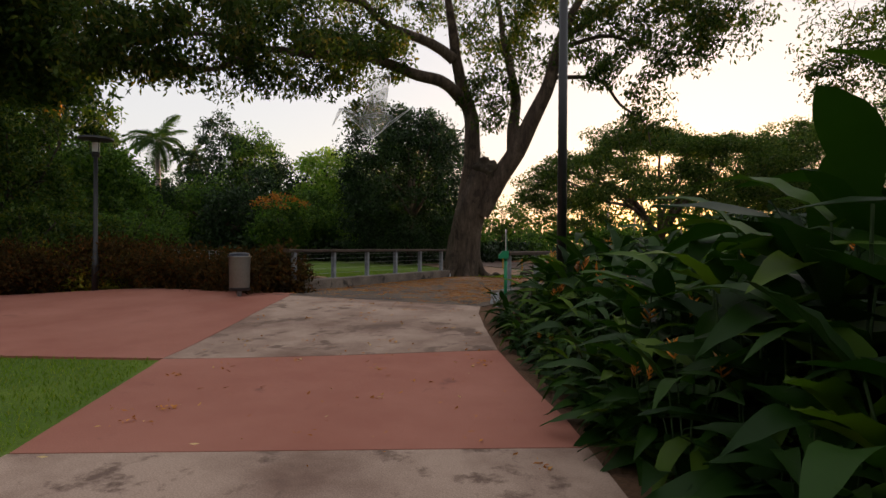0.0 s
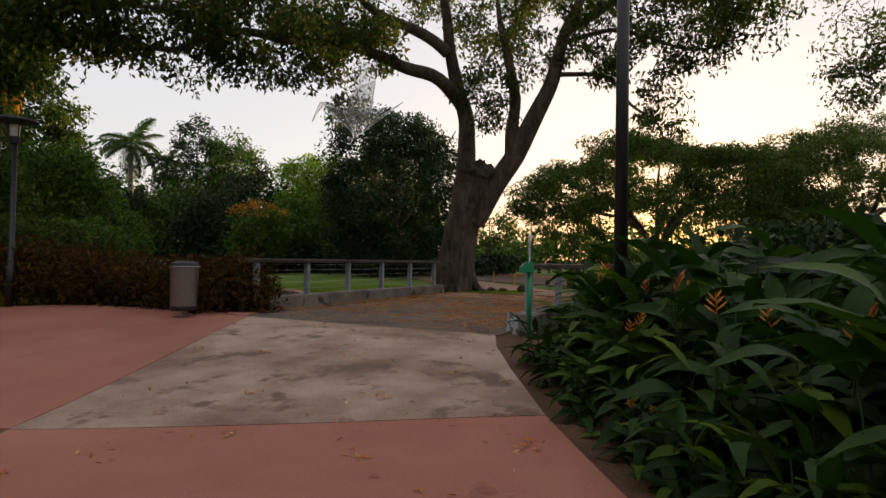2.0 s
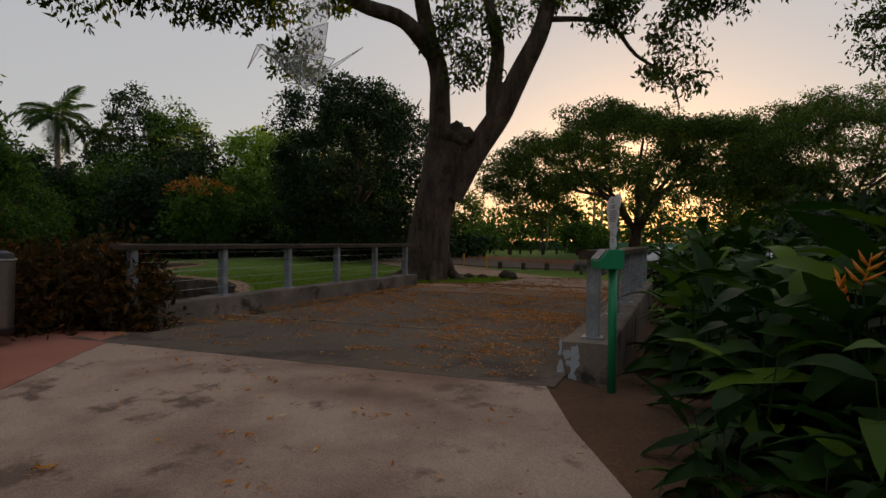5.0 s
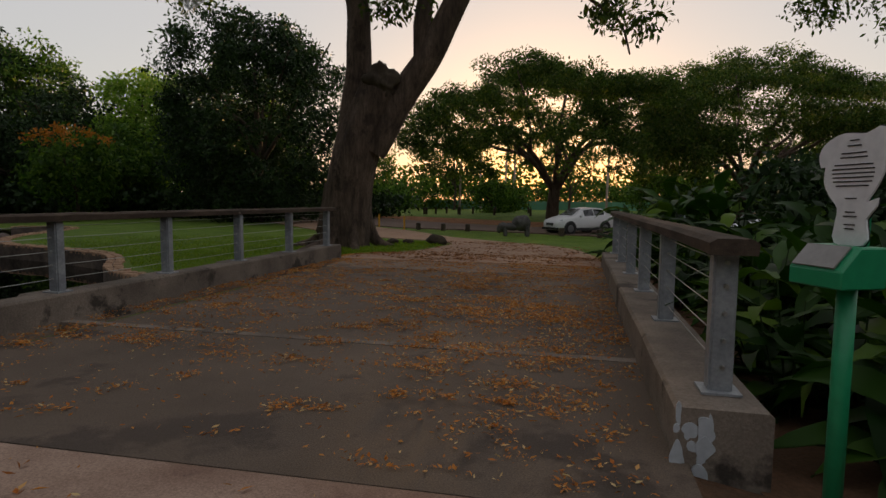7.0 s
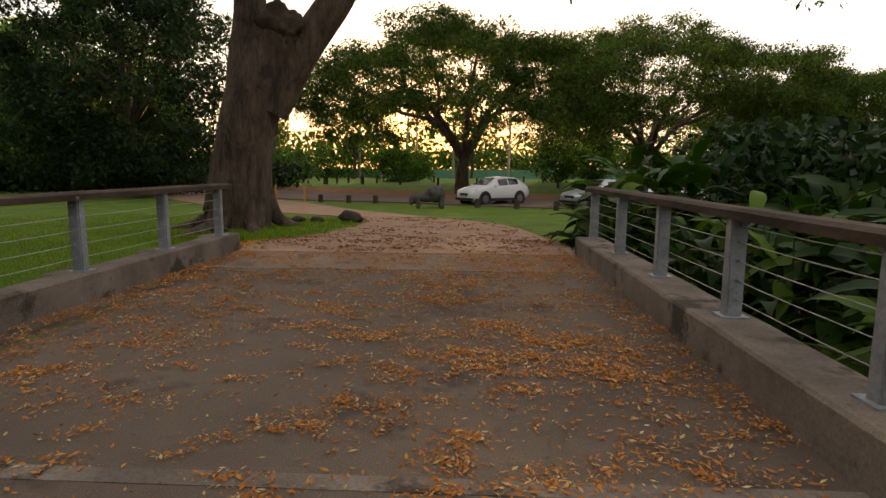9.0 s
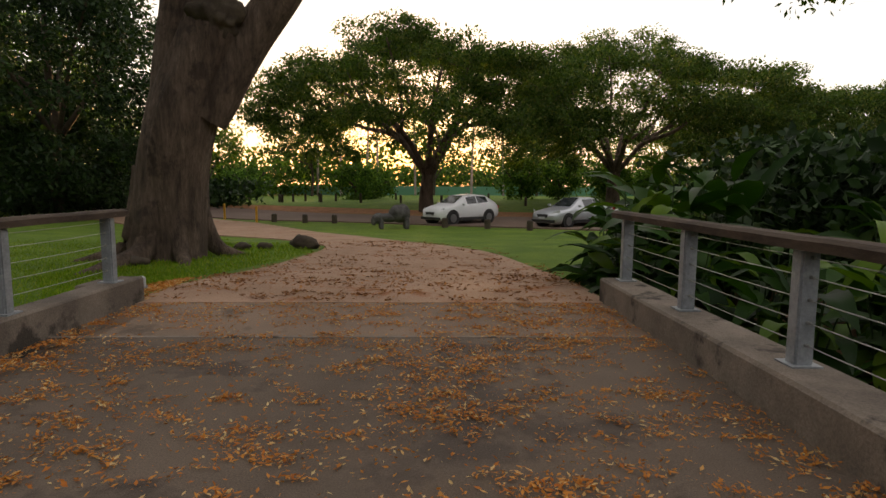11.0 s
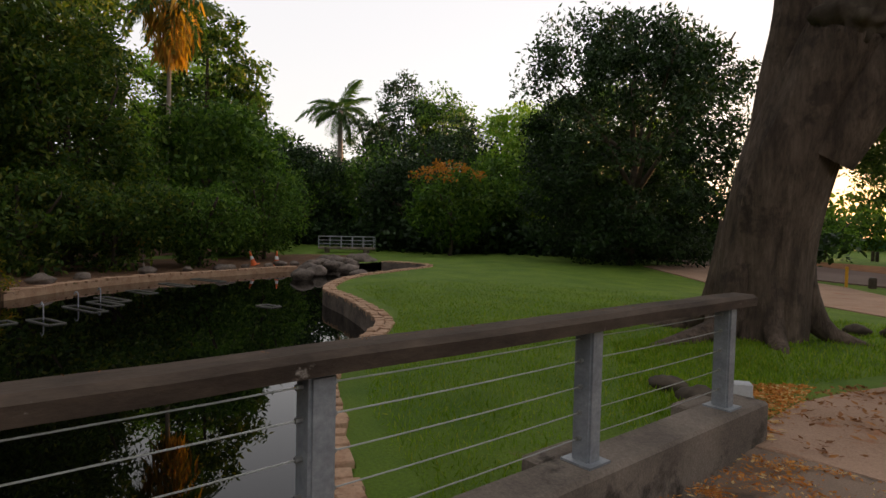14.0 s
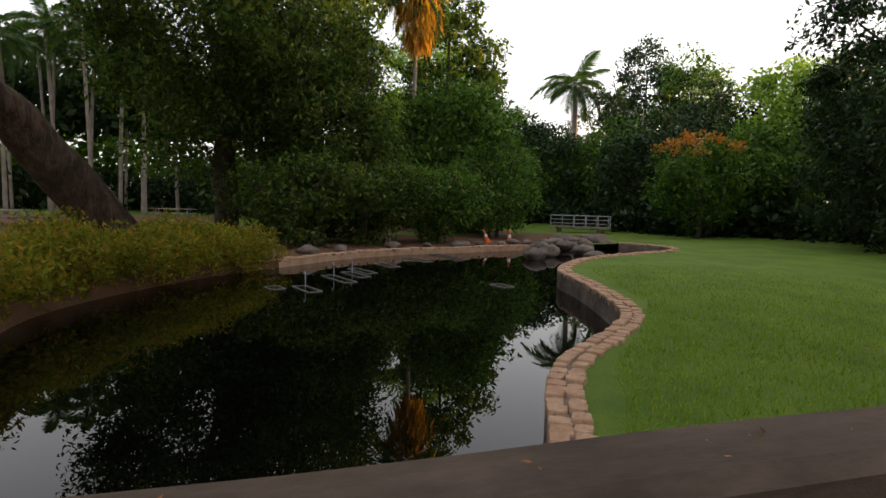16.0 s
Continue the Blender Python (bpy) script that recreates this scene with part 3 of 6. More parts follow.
R_POSTS = [10.68] + [10.92 + 1.48 * k for k in range(1, 6)]
L_POSTS = [18.15 - 1.5 * k for k in range(6)][::-1]
bridge_rail("bridge_railing", -4.32, -3.97, -4.13, R_POSTS, 10.5, 18.58, "steel railing with weathered timber handrail and cables over the path")
bridge_rail("bridge_railing", -9.25, -9.85, -9.61, L_POSTS, 10.4, 18.42, "steel railing with weathered timber handrail and cables beside the pond")


def kerb(name, x0, x1, y0, y1, label):
    rings = []
    n = int((y1 - y0) / 0.3)
    for i in range(n + 1):
        y = y0 + (y1 - y0) * i / n
        e = 0.006 * noise.noise(Vector((x0, y * 2, 1)))
        rings.append([(x0, y, -0.5), (x0 + e, y, KERB_Z - 0.02), (x0 + 0.02 + e, y, KERB_Z + e), (x1 - 0.02, y, KERB_Z + e), (x1, y, KERB_Z - 0.02), (x1, y, -0.5)])
    return tagged(part(name, Geo().loft(rings), M_KERB), label, "kerb", kind="structure")


kerb("kerb_east", -4.36, -3.96, 10.4, 18.5, "raised stained concrete bridge kerb with flaking white paint")
kerb("kerb_west", -9.74, -9.47, 10.9, 18.55, "raised stained concrete bridge kerb beside the pond")
for y in L_POSTS:
    tagged(part("kerb_pad", Geo().box(-9.87, y - 0.2, -0.4, -9.735, y + 0.2, KERB_Z - 0.004), M_KERB, bevel=0.015), "concrete pad carrying a railing post", "kerb", kind="structure")
for y in (12.08, 16.93):
    tagged(part("deck_joint", Geo().box(-9.46, y - (0.055 if y < 15 else 0.03), DECK_Z - 0.05, -4.365, y + (0.055 if y < 15 else 0.03), DECK_Z + 0.005), M_KERB), "concrete joint strip across the deck", "joint strip", kind="structure")

# ---- trees ----
def tree(name, label, limbs, crowns, leaf, size, material, bark, seed, per=60, spread=0.9, flat=0.6, aspect=0.42, droop=0.25, sag=0.12, trunk_name="trunk", twigs=True):
    """limbs: (points, r0, r1), the first is the trunk; crowns: clump centres."""
    rng = np.random.default_rng(seed)
    base = Vector(limbs[0][0][0])
    top = thing(name, label, "tree", tuple(base))
    sh = lambda c: c - np.array(base)
    limbs = [([Vector(p) - base for p in pts], a, b) for pts, a, b in limbs]
    cs = sh(np.asarray(crowns))
    big, small = grow(limbs, cs if twigs else [], rng, sag=sag)
    part(trunk_name, big, bark, top, smooth=True)
    if twigs:
        part("branch", small, M_TWIG, top, smooth=True)["kind"] = "stuff"
    part("crown", leaf_mesh("crown", scatter(rng, cs, per, spread, flat), size, material, rng, aspect, droop), material, top)
    return top


rg = np.random.default_rng(5)
# the great tree beside the bridge
FAR = Vector((-2.5, 4.0, 1.37))


def reach(*pts):
    """Places on the outer boughs."""
    return [tuple(FAR + (Vector(p) - FAR) * 1.0885) for p in pts]


main_limbs = [
    ([(-12.15, 24.9, -0.4), (-12.1, 24.9, 0.1), (-11.97, 24.9, 1.2), (-11.82, 24.9, 2.3), (-11.5, 24.9, 3.4), (-11.1, 24.9, 4.3), (-10.85, 24.85, 4.9)], 0.86, 0.66),
    ([(-11.75, 24.9, 2.8), (-11.68, 24.9, 4.4), (-11.6, 24.85, 6.2), (-11.57, 24.75, 7.6)] + reach((-11.06, 22.5, 8.44), (-11.04, 21.54, 10.48), (-10.97, 20.78, 13.4)), 0.56, 0.1),
    ([(-11.2, 24.95, 3.2), (-10.35, 24.95, 4.4), (-9.5, 24.95, 5.5), (-8.62, 24.95, 7.0), (-7.9, 25.0, 8.7), (-7.3, 25.1, 10.7)] + reach((-5.57, 24.37, 13.9)), 0.56, 0.1),
    ([(-9.5, 24.95, 5.5), (-9.5, 25.0, 6.8), (-9.5, 25.1, 8.2), (-9.95, 25.3, 10.2)] + reach((-10.2, 24.45, 12.9)), 0.34, 0.08),
    ([(-11.6, 24.7, 8.0)] + reach((-11.31, 21.62, 8.14), (-12.06, 20.52, 8.37), (-13.07, 18.68, 8.67), (-14.02, 16.43, 8.34), (-14.49, 14.64, 7.96), (-14.88, 13.06, 6.96), (-15.1, 11.55, 6.69), (-15.12, 10.13, 6.41)), 0.34, 0.04),
    (reach((-11.0, 21.78, 9.1), (-11.56, 21.03, 9.63), (-12.45, 19.34, 9.91), (-12.81, 17.88, 10.48), (-13.2, 16.33, 11.1)), 0.28, 0.1),
    (reach((-14.49, 14.64, 7.96), (-14.89, 13.05, 7.98), (-15.28, 11.29, 7.62), (-15.45, 9.99, 7.64)), 0.1, 0.03),
    ([(-7.3, 25.1, 10.7)] + reach((-5.0, 24.09, 11.12), (-3.44, 23.95, 11.43), (-1.78, 23.93, 11.3)), 0.2, 0.05),
    ([(-7.8, 25.0, 9.0)] + reach((-5.63, 23.95, 8.26), (-4.65, 23.75, 7.1), (-3.72, 23.51, 6.22), (-3.42, 23.25, 5.27)), 0.12, 0.025),
    ([(-7.45, 25.05, 10.2)] + reach((-5.43, 23.99, 9.99), (-4.26, 23.82, 9.52), (-2.53, 23.67, 8.69), (-1.13, 23.37, 8.87)), 0.13, 0.03),
    (reach((-12.81, 17.88, 10.48), (-13.56, 14.7, 9.88), (-14.13, 11.94, 8.71), (-14.07, 9.54, 8.2)), 0.16, 0.03),
    (reach((-10.97, 21.2, 12.0), (-9.4, 18.0, 12.6), (-8.4, 14.8, 12.2)), 0.16, 0.03),
]
mc = np.vstack([
    clumps(rg, (-10.4, 22.0, 13.5), (12.5, 10.3, 4.9), 230, 0.5, -0.6),
    clumps(rg, (-15.7, 14.4, 8.9), (3.9, 7.4, 2.5), 140, 0.2),
    clumps(rg, (-14.2, 19.2, 9.6), (2.8, 3.5, 2.0), 46, 0.2),
    clumps(rg, (-3.5, 25.1, 10.6), (5.6, 3.5, 2.8), 92, 0.2),
    clumps(rg, (-3.7, 25.1, 6.9), (1.6, 1.2, 1.5), 8, 0.2),
    clumps(rg, (-10.4, 24.2, 8.3), (1.6, 1.0, 1.9), 16, 0.3),
    clumps(rg, (-15.3, 21.6, 7.5), (0.9, 0.9, 1.1), 6, 0.3),
    clumps(rg, (-9.4, 25.5, 11.6), (3.2, 2.2, 2.8), 38, 0.3),
    clumps(rg, (-16.3, 10.9, 7.2), (1.7, 2.0, 1.0), 34, 0.2),
])
great = tree("great_tree", "great old tree with a furrowed leaning trunk beside the bridge", main_limbs, mc, None, 0.21, L_MAIN, M_BARK, 11, per=120, spread=0.72, flat=0.6, droop=0.5)


def lump(name, material, radii, seed, parent=None, at=(0, 0, 0), rough=0.25, freq=1.2, sub=3, label=""):
    """An uneven rounded mass."""
    bm = bmesh.new()
    bmesh.ops.create_icosphere(bm, subdivisions=sub, radius=1)
    for v in bm.verts:
        p = v.co.copy()
        k = 1 + rough * noise.noise(p * freq + Vector((seed * 3.1, seed, 0))) + rough * 0.4 * noise.noise(p * freq * 3 + Vector((seed, 0, 0)))
        v.co = Vector((p.x * radii[0], p.y * radii[1], p.z * radii[2])) * k + Vector(at)
    me = bpy.data.meshes.new(name)
    bm.to_mesh(me)
    bm.free()
    me.materials.append(material)
    me.polygons.foreach_set("use_smooth", [True] * len(me.polygons))
    return part(name, me, material, parent, label)


# knotted stump in the fork, root flare and roots
lump("knot", M_TWIG, (0.5, 0.42, 0.5), 3, great, tuple(Vector((-10.68, 24.5, 4.98)) - Vector(main_limbs[0][0][0])), 0.5, 2.0, 4, "dark rotted stump in the fork")
for k, (dx, dy, ln) in enumerate(((-1.0, -0.5, 1.5), (0.6, -0.9, 1.2), (1.0, 0.3, 1.1), (-0.3, 1.0, 1.3), (-0.2, -1.0, 2.6), (-1.1, 0.4, 1.2))):
    d = Vector((dx, dy, 0)).normalized()
    ps = [Vector((0.15, 0.05, 2.3)) + d * 0.38, Vector((0.1, 0.05, 1.3)) + d * 0.6, Vector((0.1, 0.1, 0.6)) + d * 0.9, Vector((0.1, 0.1, 0.38)) + d * (0.85 + ln * 0.4), Vector((0.1, 0.1, 0.2)) + d * (0.85 + ln)]
    part("root", Geo().tube(curve(ps, 0.2), [0.38 - 0.32 * i / max(1, len(curve(ps, 0.2)) - 1) for i in range(len(curve(ps, 0.2)))], 8), M_BARK, great, smooth=True)


def rain_tree(x, y, h, r, seed, dx=0.0, trunk=0.48, label="wide umbrella-shaped rain tree with dense flat canopy across the road"):
    z = ground_z(x, y)
    rng = np.random.default_rng(seed)
    limbs = [([(x, y, z - 0.2), (x, y, z + 1.0), (x + 0.1, y, z + 2.6)], trunk * 1.2, trunk * 0.8)]
    for k in range(8):
        a = k * 0.785 + rng.uniform(-0.25, 0.25)
        rr = r * rng.uniform(0.5, 0.75)
        c, s = math.cos(a), math.sin(a)
        mid = z + h * rng.uniform(0.36, 0.46)
        limbs.append(([(x + 0.1, y, z + 2.3), (x + c * rr * 0.3, y + s * rr * 0.3, mid), (x + c * rr * 0.65, y + s * rr * 0.65, mid + h * rng.uniform(0.06, 0.16)), (x + c * rr * 1.1, y + s * rr * 1.1, z + h * rng.uniform(0.58, 0.72))], trunk * 0.48, 0.08))
        a2 = a + 0.45
        limbs.append(([(x + c * rr * 0.3, y + s * rr * 0.3, mid), (x + math.cos(a2) * rr * 0.6, y + math.sin(a2) * rr * 0.6, mid + h * 0.16), (x + math.cos(a2) * rr * 0.85, y + math.sin(a2) * rr * 0.85, z + h * 0.8)], trunk * 0.28, 0.05))
    cs = clumps(rng, (x + dx, y, z + h * 0.33), (r * 1.2, r * 1.2, h * 0.8), 640, 0.86, 0.14)
    rim = []
    for k in range(90):
        a = rng.uniform(0, 6.283)
        q = r * rng.uniform(0.8, 1.02)
        rim.append((x + dx + q * math.cos(a), y + q * math.sin(a), z + h * rng.uniform(0.27, 0.5)))
    cs = np.vstack([cs, np.array(rim), clumps(rng, (x, y, z + h * 0.4), (r * 0.95, r * 0.95, h * 0.55), 60, 0.6, 0.2)])
    return tree("rain_tree", label, limbs, cs, None, 0.22, L_RAIN, M_BARK, seed, per=150, spread=0.95, flat=0.5, sag=0.05)


rain_tree(-6.6, 51.5, 12.7, 11.0, 21, 0.35)
rain_tree(8.0, 57.0, 12.2, 11.8, 22, 1.4)
rain_tree(25.0, 58.0, 9.8, 11.5, 23)


def round_tree(name, label, x, y, h, r, seed, mat_leaf, low=0.08, n=170, per=80, size=0.36, trunk=0.35, spread=1.0, shell=0.6, cx=0.0, cy=0.0):
    z = ground_z(x, y)
    rng = np.random.default_rng(seed)
    limbs = [([(x, y, z - 0.2), (x + 0.2, y, z + h * 0.25), (x + cx * 0.5, y + cy * 0.5, z + h * 0.55), (x + cx, y + cy, z + h * 0.85)], trunk, 0.06)]
    for k in range(5):
        a = rng.uniform(0, 6.283)
        limbs.append(([(x + 0.2, y, z + h * rng.uniform(0.2, 0.45)), (x + r * 0.35 * math.cos(a), y + r * 0.35 * math.sin(a), z + h * 0.5), (x + r * 0.7 * math.cos(a), y + r * 0.7 * math.sin(a), z + h * rng.uniform(0.5, 0.8))], trunk * 0.5, 0.04))
    zc = z + h * (low + 1) / 2
    cs = clumps(rng, (x + cx * 0.6, y + cy * 0.6, zc), (r, r, h * (1 - low) / 2 * 1.08), n, shell)
    return tree(name, label, limbs, cs, None, size, mat_leaf, M_TWIG, seed, per=per, spread=spread, flat=0.75)


round_tree("dark_tree", "dense dark green tree with foliage down to the lawn", -25.2, 41.5, 14.6, 6.8, 31, L_DARK, -0.1, 390, 140, 0.27, spread=0.95)
tree("broadleaf_tree", "tree with fine drooping sprays of foliage east of the path", [([(15.0, 28.5, -0.3), (14.8, 28.6, 3.0), (13.5, 29.0, 7.0), (12.0, 29.5, 11.0)], 0.5, 0.12), ([(14.4, 28.8, 5.0), (11.0, 29.6, 8.5), (7.0, 30.2, 10.2), (3.6, 30.6, 10.4)], 0.22, 0.04), ([(13.6, 29.0, 6.8), (10.5, 28.2, 11.0), (7.5, 27.4, 13.5)], 0.2, 0.04)], np.vstack([clumps(rg, (8.0, 29.5, 12.0), (7.6, 5.0, 4.4), 120, 0.3), clumps(rg, (4.6, 30.2, 9.0), (3.0, 2.2, 1.9), 30, 0.2)]), None, 0.2, L_MAIN, M_TWIG, 32, per=85, spread=0.8, droop=0.5)
# belt of trees behind the lawn
belt = [
    (-58.0, 50.0, 17.5, 5.0, L_DARK, 0.3), (-54.0, 52.0, 16.5, 4.0, L_MID, 0.3), (-46.0, 48.0, 11.5, 6.0, L_DARK, 0.0), (-41.0, 50.0, 13.0, 5.0, L_LIME, 0.1),
    (-35.0, 52.0, 14.5, 5.5, L_MID, 0.1), (-39.0, 44.5, 7.2, 4.6, L_MID, 0.0), (-46.0, 42.0, 8.0, 5.0, L_DARK, 0.0), (-52.0, 44.0, 9.5, 5.5, L_MID, 0.0), (-57.0, 38.0, 9.5, 6.0, L_DARK, 0.0),
    (-62.0, 36.0, 12.0, 6.0, L_MID, 0.0), (-60.0, 28.0, 17.5, 6.0, L_LIME, 0.2), (-52.0, 30.0, 9.0, 5.0, L_MID, 0.0), (-66.0, 22.0, 19.0, 7.0, L_BANK, 0.1), (-70.0, 44.0, 10.5, 7.0, L_MID, 0.0),
    (-30.5, 47.0, 9.0, 4.5, L_DARK, 0.0), (-36.0, 62.0, 13.0, 5.5, L_MID, 0.1), (-44.0, 60.0, 12.0, 6.0, L_LIME, 0.1), (-78.0, 32.0, 16.0, 8.0, L_MID, 0.0), (-75.0, 56.0, 13.0, 8.0, L_DARK, 0.0),
]
for i, (x, y, h, r, m, low) in enumerate(belt):
    round_tree("belt_tree", {L_DARK: "dark green broadleaf tree in the garden belt", L_MID: "mid green leafy tree in the garden belt", L_LIME: "bright yellow-green leafy tree in the garden belt", L_BANK: "tall olive green tree in the garden belt"}[m], x, y, h, r, 40 + i, m, low, 120, 80, 0.4, 0.25, 1.15)["group"] = "garden belt trees"
# trees on the far bank of the pond
round_tree("bank_tree", "huge dark leafy tree overhanging the pond bank", -38.5, 12.6, 27.0, 7.4, 71, L_BANK, 0.03, 480, 170, 0.27, 0.6, 1.2)
round_tree("bank_tree", "leafy olive green tree rising behind the bank shrubs", -37.0, 17.4, 9.5, 3.6, 79, L_BANK, 0.0, 200, 130, 0.25, 0.3, 1.0)
round_tree("bank_tree", "leafy green tree rising behind the bank shrubs", -42.0, 25.6, 9.5, 4.0, 80, L_MID, 0.0, 150, 80, 0.36, 0.3, 1.0)
round_tree("bank_tree", "tall dark leafy tree overhanging the pond bank", -45.0, 16.5, 24.0, 5.6, 72, L_BANK, 0.0, 230, 80, 0.4, 0.4, 1.1)
round_tree("bank_tree", "tall golden-green tree behind the pond bank", -51.0, 27.5, 18.5, 4.6, 73, L_BANK, 0.1, 150, 80, 0.42, 0.4, 1.0)
round_tree("bank_shrub", "rounded green shrub on the pond bank", -38.0, 26.5, 5.2, 2.6, 74, L_MID, 0.0, 60, 120, 0.22, 0.12, 0.8)
round_tree("bank_shrub", "leafy shrub on the pond bank", -34.0, 22.0, 3.8, 2.4, 75, L_MID, 0.0, 60, 120, 0.22, 0.12, 0.7)
round_tree("bank_shrub", "leafy shrub on the pond bank", -33.0, 18.5, 4.0, 2.4, 76, L_BANK, 0.0, 60, 120, 0.22, 0.12, 0.7)
round_tree("bank_shrub", "dark leafy shrub on the pond bank", -32.0, 15.5, 3.6, 2.2, 77, L_BANK, 0.0, 60, 120, 0.22, 0.12, 0.7)
round_tree("flame_tree", "low flame tree topped with orange blossom", -36.5, 38.5, 5.8, 3.0, 78, L_MID, 0.1, 70, 60, 0.36, 0.15, 0.8)
# the leaning tree by the picnic tables
lean_limbs = [
    ([(-36.4, 8.3, -0.3), (-36.1, 7.9, 0.5), (-34.9, 7.05, 2.2), (-33.6, 6.3, 3.55), (-32.3, 5.7, 4.5), (-30.9, 5.0, 5.6), (-29.0, 4.0, 7.2)], 1.1, 0.6),
    ([(-31.6, 5.4, 5.0), (-31.6, 3.0, 8.4), (-30.4, 0.0, 11.0), (-28.0, -3.0, 13.0)], 0.5, 0.1),
    ([(-29.5, 4.3, 6.8), (-27.0, 4.0, 9.6), (-24.5, 4.6, 11.4), (-21.5, 5.0, 12.2)], 0.45, 0.08),
    ([(-29.2, 4.1, 7.0), (-26.5, 1.5, 9.0), (-23.0, -2.0, 11.0)], 0.4, 0.08),
]
lc = np.vstack([clumps(rg, (-25.5, 3.0, 11.5), (8.5, 7.5, 5.0), 230, 0.4, -0.6), clumps(rg, (-23.5, 5.0, 6.4), (4.0, 3.2, 4.6), 110, 0.4), clumps(rg, (-24.5, 11.0, 11.0), (3.6, 4.2, 3.2), 120, 0.3), clumps(rg, (-26.0, 13.2, 8.8), (3.0, 3.0, 2.0), 70, 0.3)])
tree("leaning_tree", "massive leaning tree with a thick bare trunk beyond the hedge", lean_limbs, lc, None, 0.34, L_BANK, M_BARK, 81, per=85, spread=1.1)

# ---- hedges ----
def shrub(name, label, x, y, h, r, seed, mat_leaf, size=0.13, n=46, per=70, drop=0.0):
    z = ground_z(x, y) + drop
    rng = np.random.default_rng(seed)
    top = thing(name, label, "shrub", (x, y, z), group=name + "s")
    cs = clumps(rng, (0, 0, h * 0.48), (r, r, h * 0.52), n, 0.45)
    stems = Geo()
    for c in cs[: n // 2]:
        stems.tube([(c[0] * 0.15, c[1] * 0.15, -0.05), (c[0] * 0.6, c[1] * 0.6, c[2] * 0.6), tuple(c)], [0.016, 0.010, 0.005], 5, False)
    part("stem", stems, M_TWIG, top)["kind"] = "stuff"
    part("foliage", leaf_mesh("foliage", scatter(rng, cs, per, 0.34, 0.9), size, mat_leaf, rng, 0.34, -0.2), mat_leaf, top)
    return top


hl = curve([(-10.9, 10.7), (-12.2, 10.4), (-14.2, 10.0), (-16.4, 9.0), (-18.6, 7.6), (-20.6, 5.8)], 0.05)
shrub("hedge_shrub", "russet-leaved hedge shrub at the bridge end", -10.35, 10.3, 1.2, 0.85, 99, L_HEDGE, 0.12, 44, 85)
shrub("hedge_shrub", "russet-leaved hedge shrub growing over the kerb", -9.98, 10.72, 1.3, 0.8, 98, L_HEDGE, 0.12, 48, 85)
for i in range(12):
    p = hl[int(i * (len(hl) - 1) / 11)]
    shrub("hedge_shrub", "russet-leaved hedge shrub beside the red path", p.x + 0.15 * (i % 2), p.y + 0.1 * (i % 3), 1.25 + 0.12 * (i % 3), 1.15, 100 + i, L_HEDGE, 0.12, 52, 85)
bl = curve([(-15.5, 9.9), (-18.0, 10.1), (-20.4, 10.6), (-22.6, 11.6), (-24.6, 12.8), (-26.6, 13.9)], 0.05)
for i in range(11):
    p = bl[int(i * (len(bl) - 1) / 10)]
    shrub("bank_hedge_shrub", "olive and orange leaved shrub along the pond edge", p.x, p.y, 1.15 + 0.2 * (i % 3), 1.2, 130 + i, L_BHEDGE, 0.12, 60, 100, -0.25)

# ---- palms ----
def frond(length, droop, seed, pairs=36, leaflet=0.6):
    """A feather palm frond: arched rib with leaflets, along +x."""
    rng = np.random.default_rng(seed)
    g = Geo()
    rib = []
    for i in range(9):
        s = i / 8
        rib.append(Vector((length * (s - 0.12 * s * s), 0, length * (0.32 * s - droop * s * s))))
    g.tube(rib, [0.035 * (1 - 0.85 * i / 8) for i in range(9)], 5)
    for k in range(pairs):
        s = 0.12 + 0.88 * k / (pairs - 1)
        i = min(7, int(s * 8))
        p = rib[i].lerp(rib[i + 1], s * 8 - i)
        ll = leaflet * (0.45 + 0.9 * math.sin(math.pi * min(1, s * 0.9 + 0.08))) * rng.uniform(0.85, 1.1)
        for side in (-1, 1):
            d = Vector((0.55, side * 0.8, -0.35 + rng.normal() * 0.12)).normalized()
            w = Vector((1, 0, 0.1)).normalized() * 0.04
            b = len(g.v)
            m = p + d * ll * 0.55 + Vector((0, 0, 0.02))
            t = p + d * ll + Vector((0, 0, -ll * 0.3))
            g.v += [p - w * 0.5, p + w * 0.5, m + w, t, m - w]
            g.f += [(b, b + 1, b + 2, b + 4), (b + 4, b + 2, b + 3)]
    return g.mesh("frond", L_PALM)


FRONDS = [frond(2.6, 0.5, 1), frond(2.8, 0.75, 2), frond(2.4, 1.0, 3)]


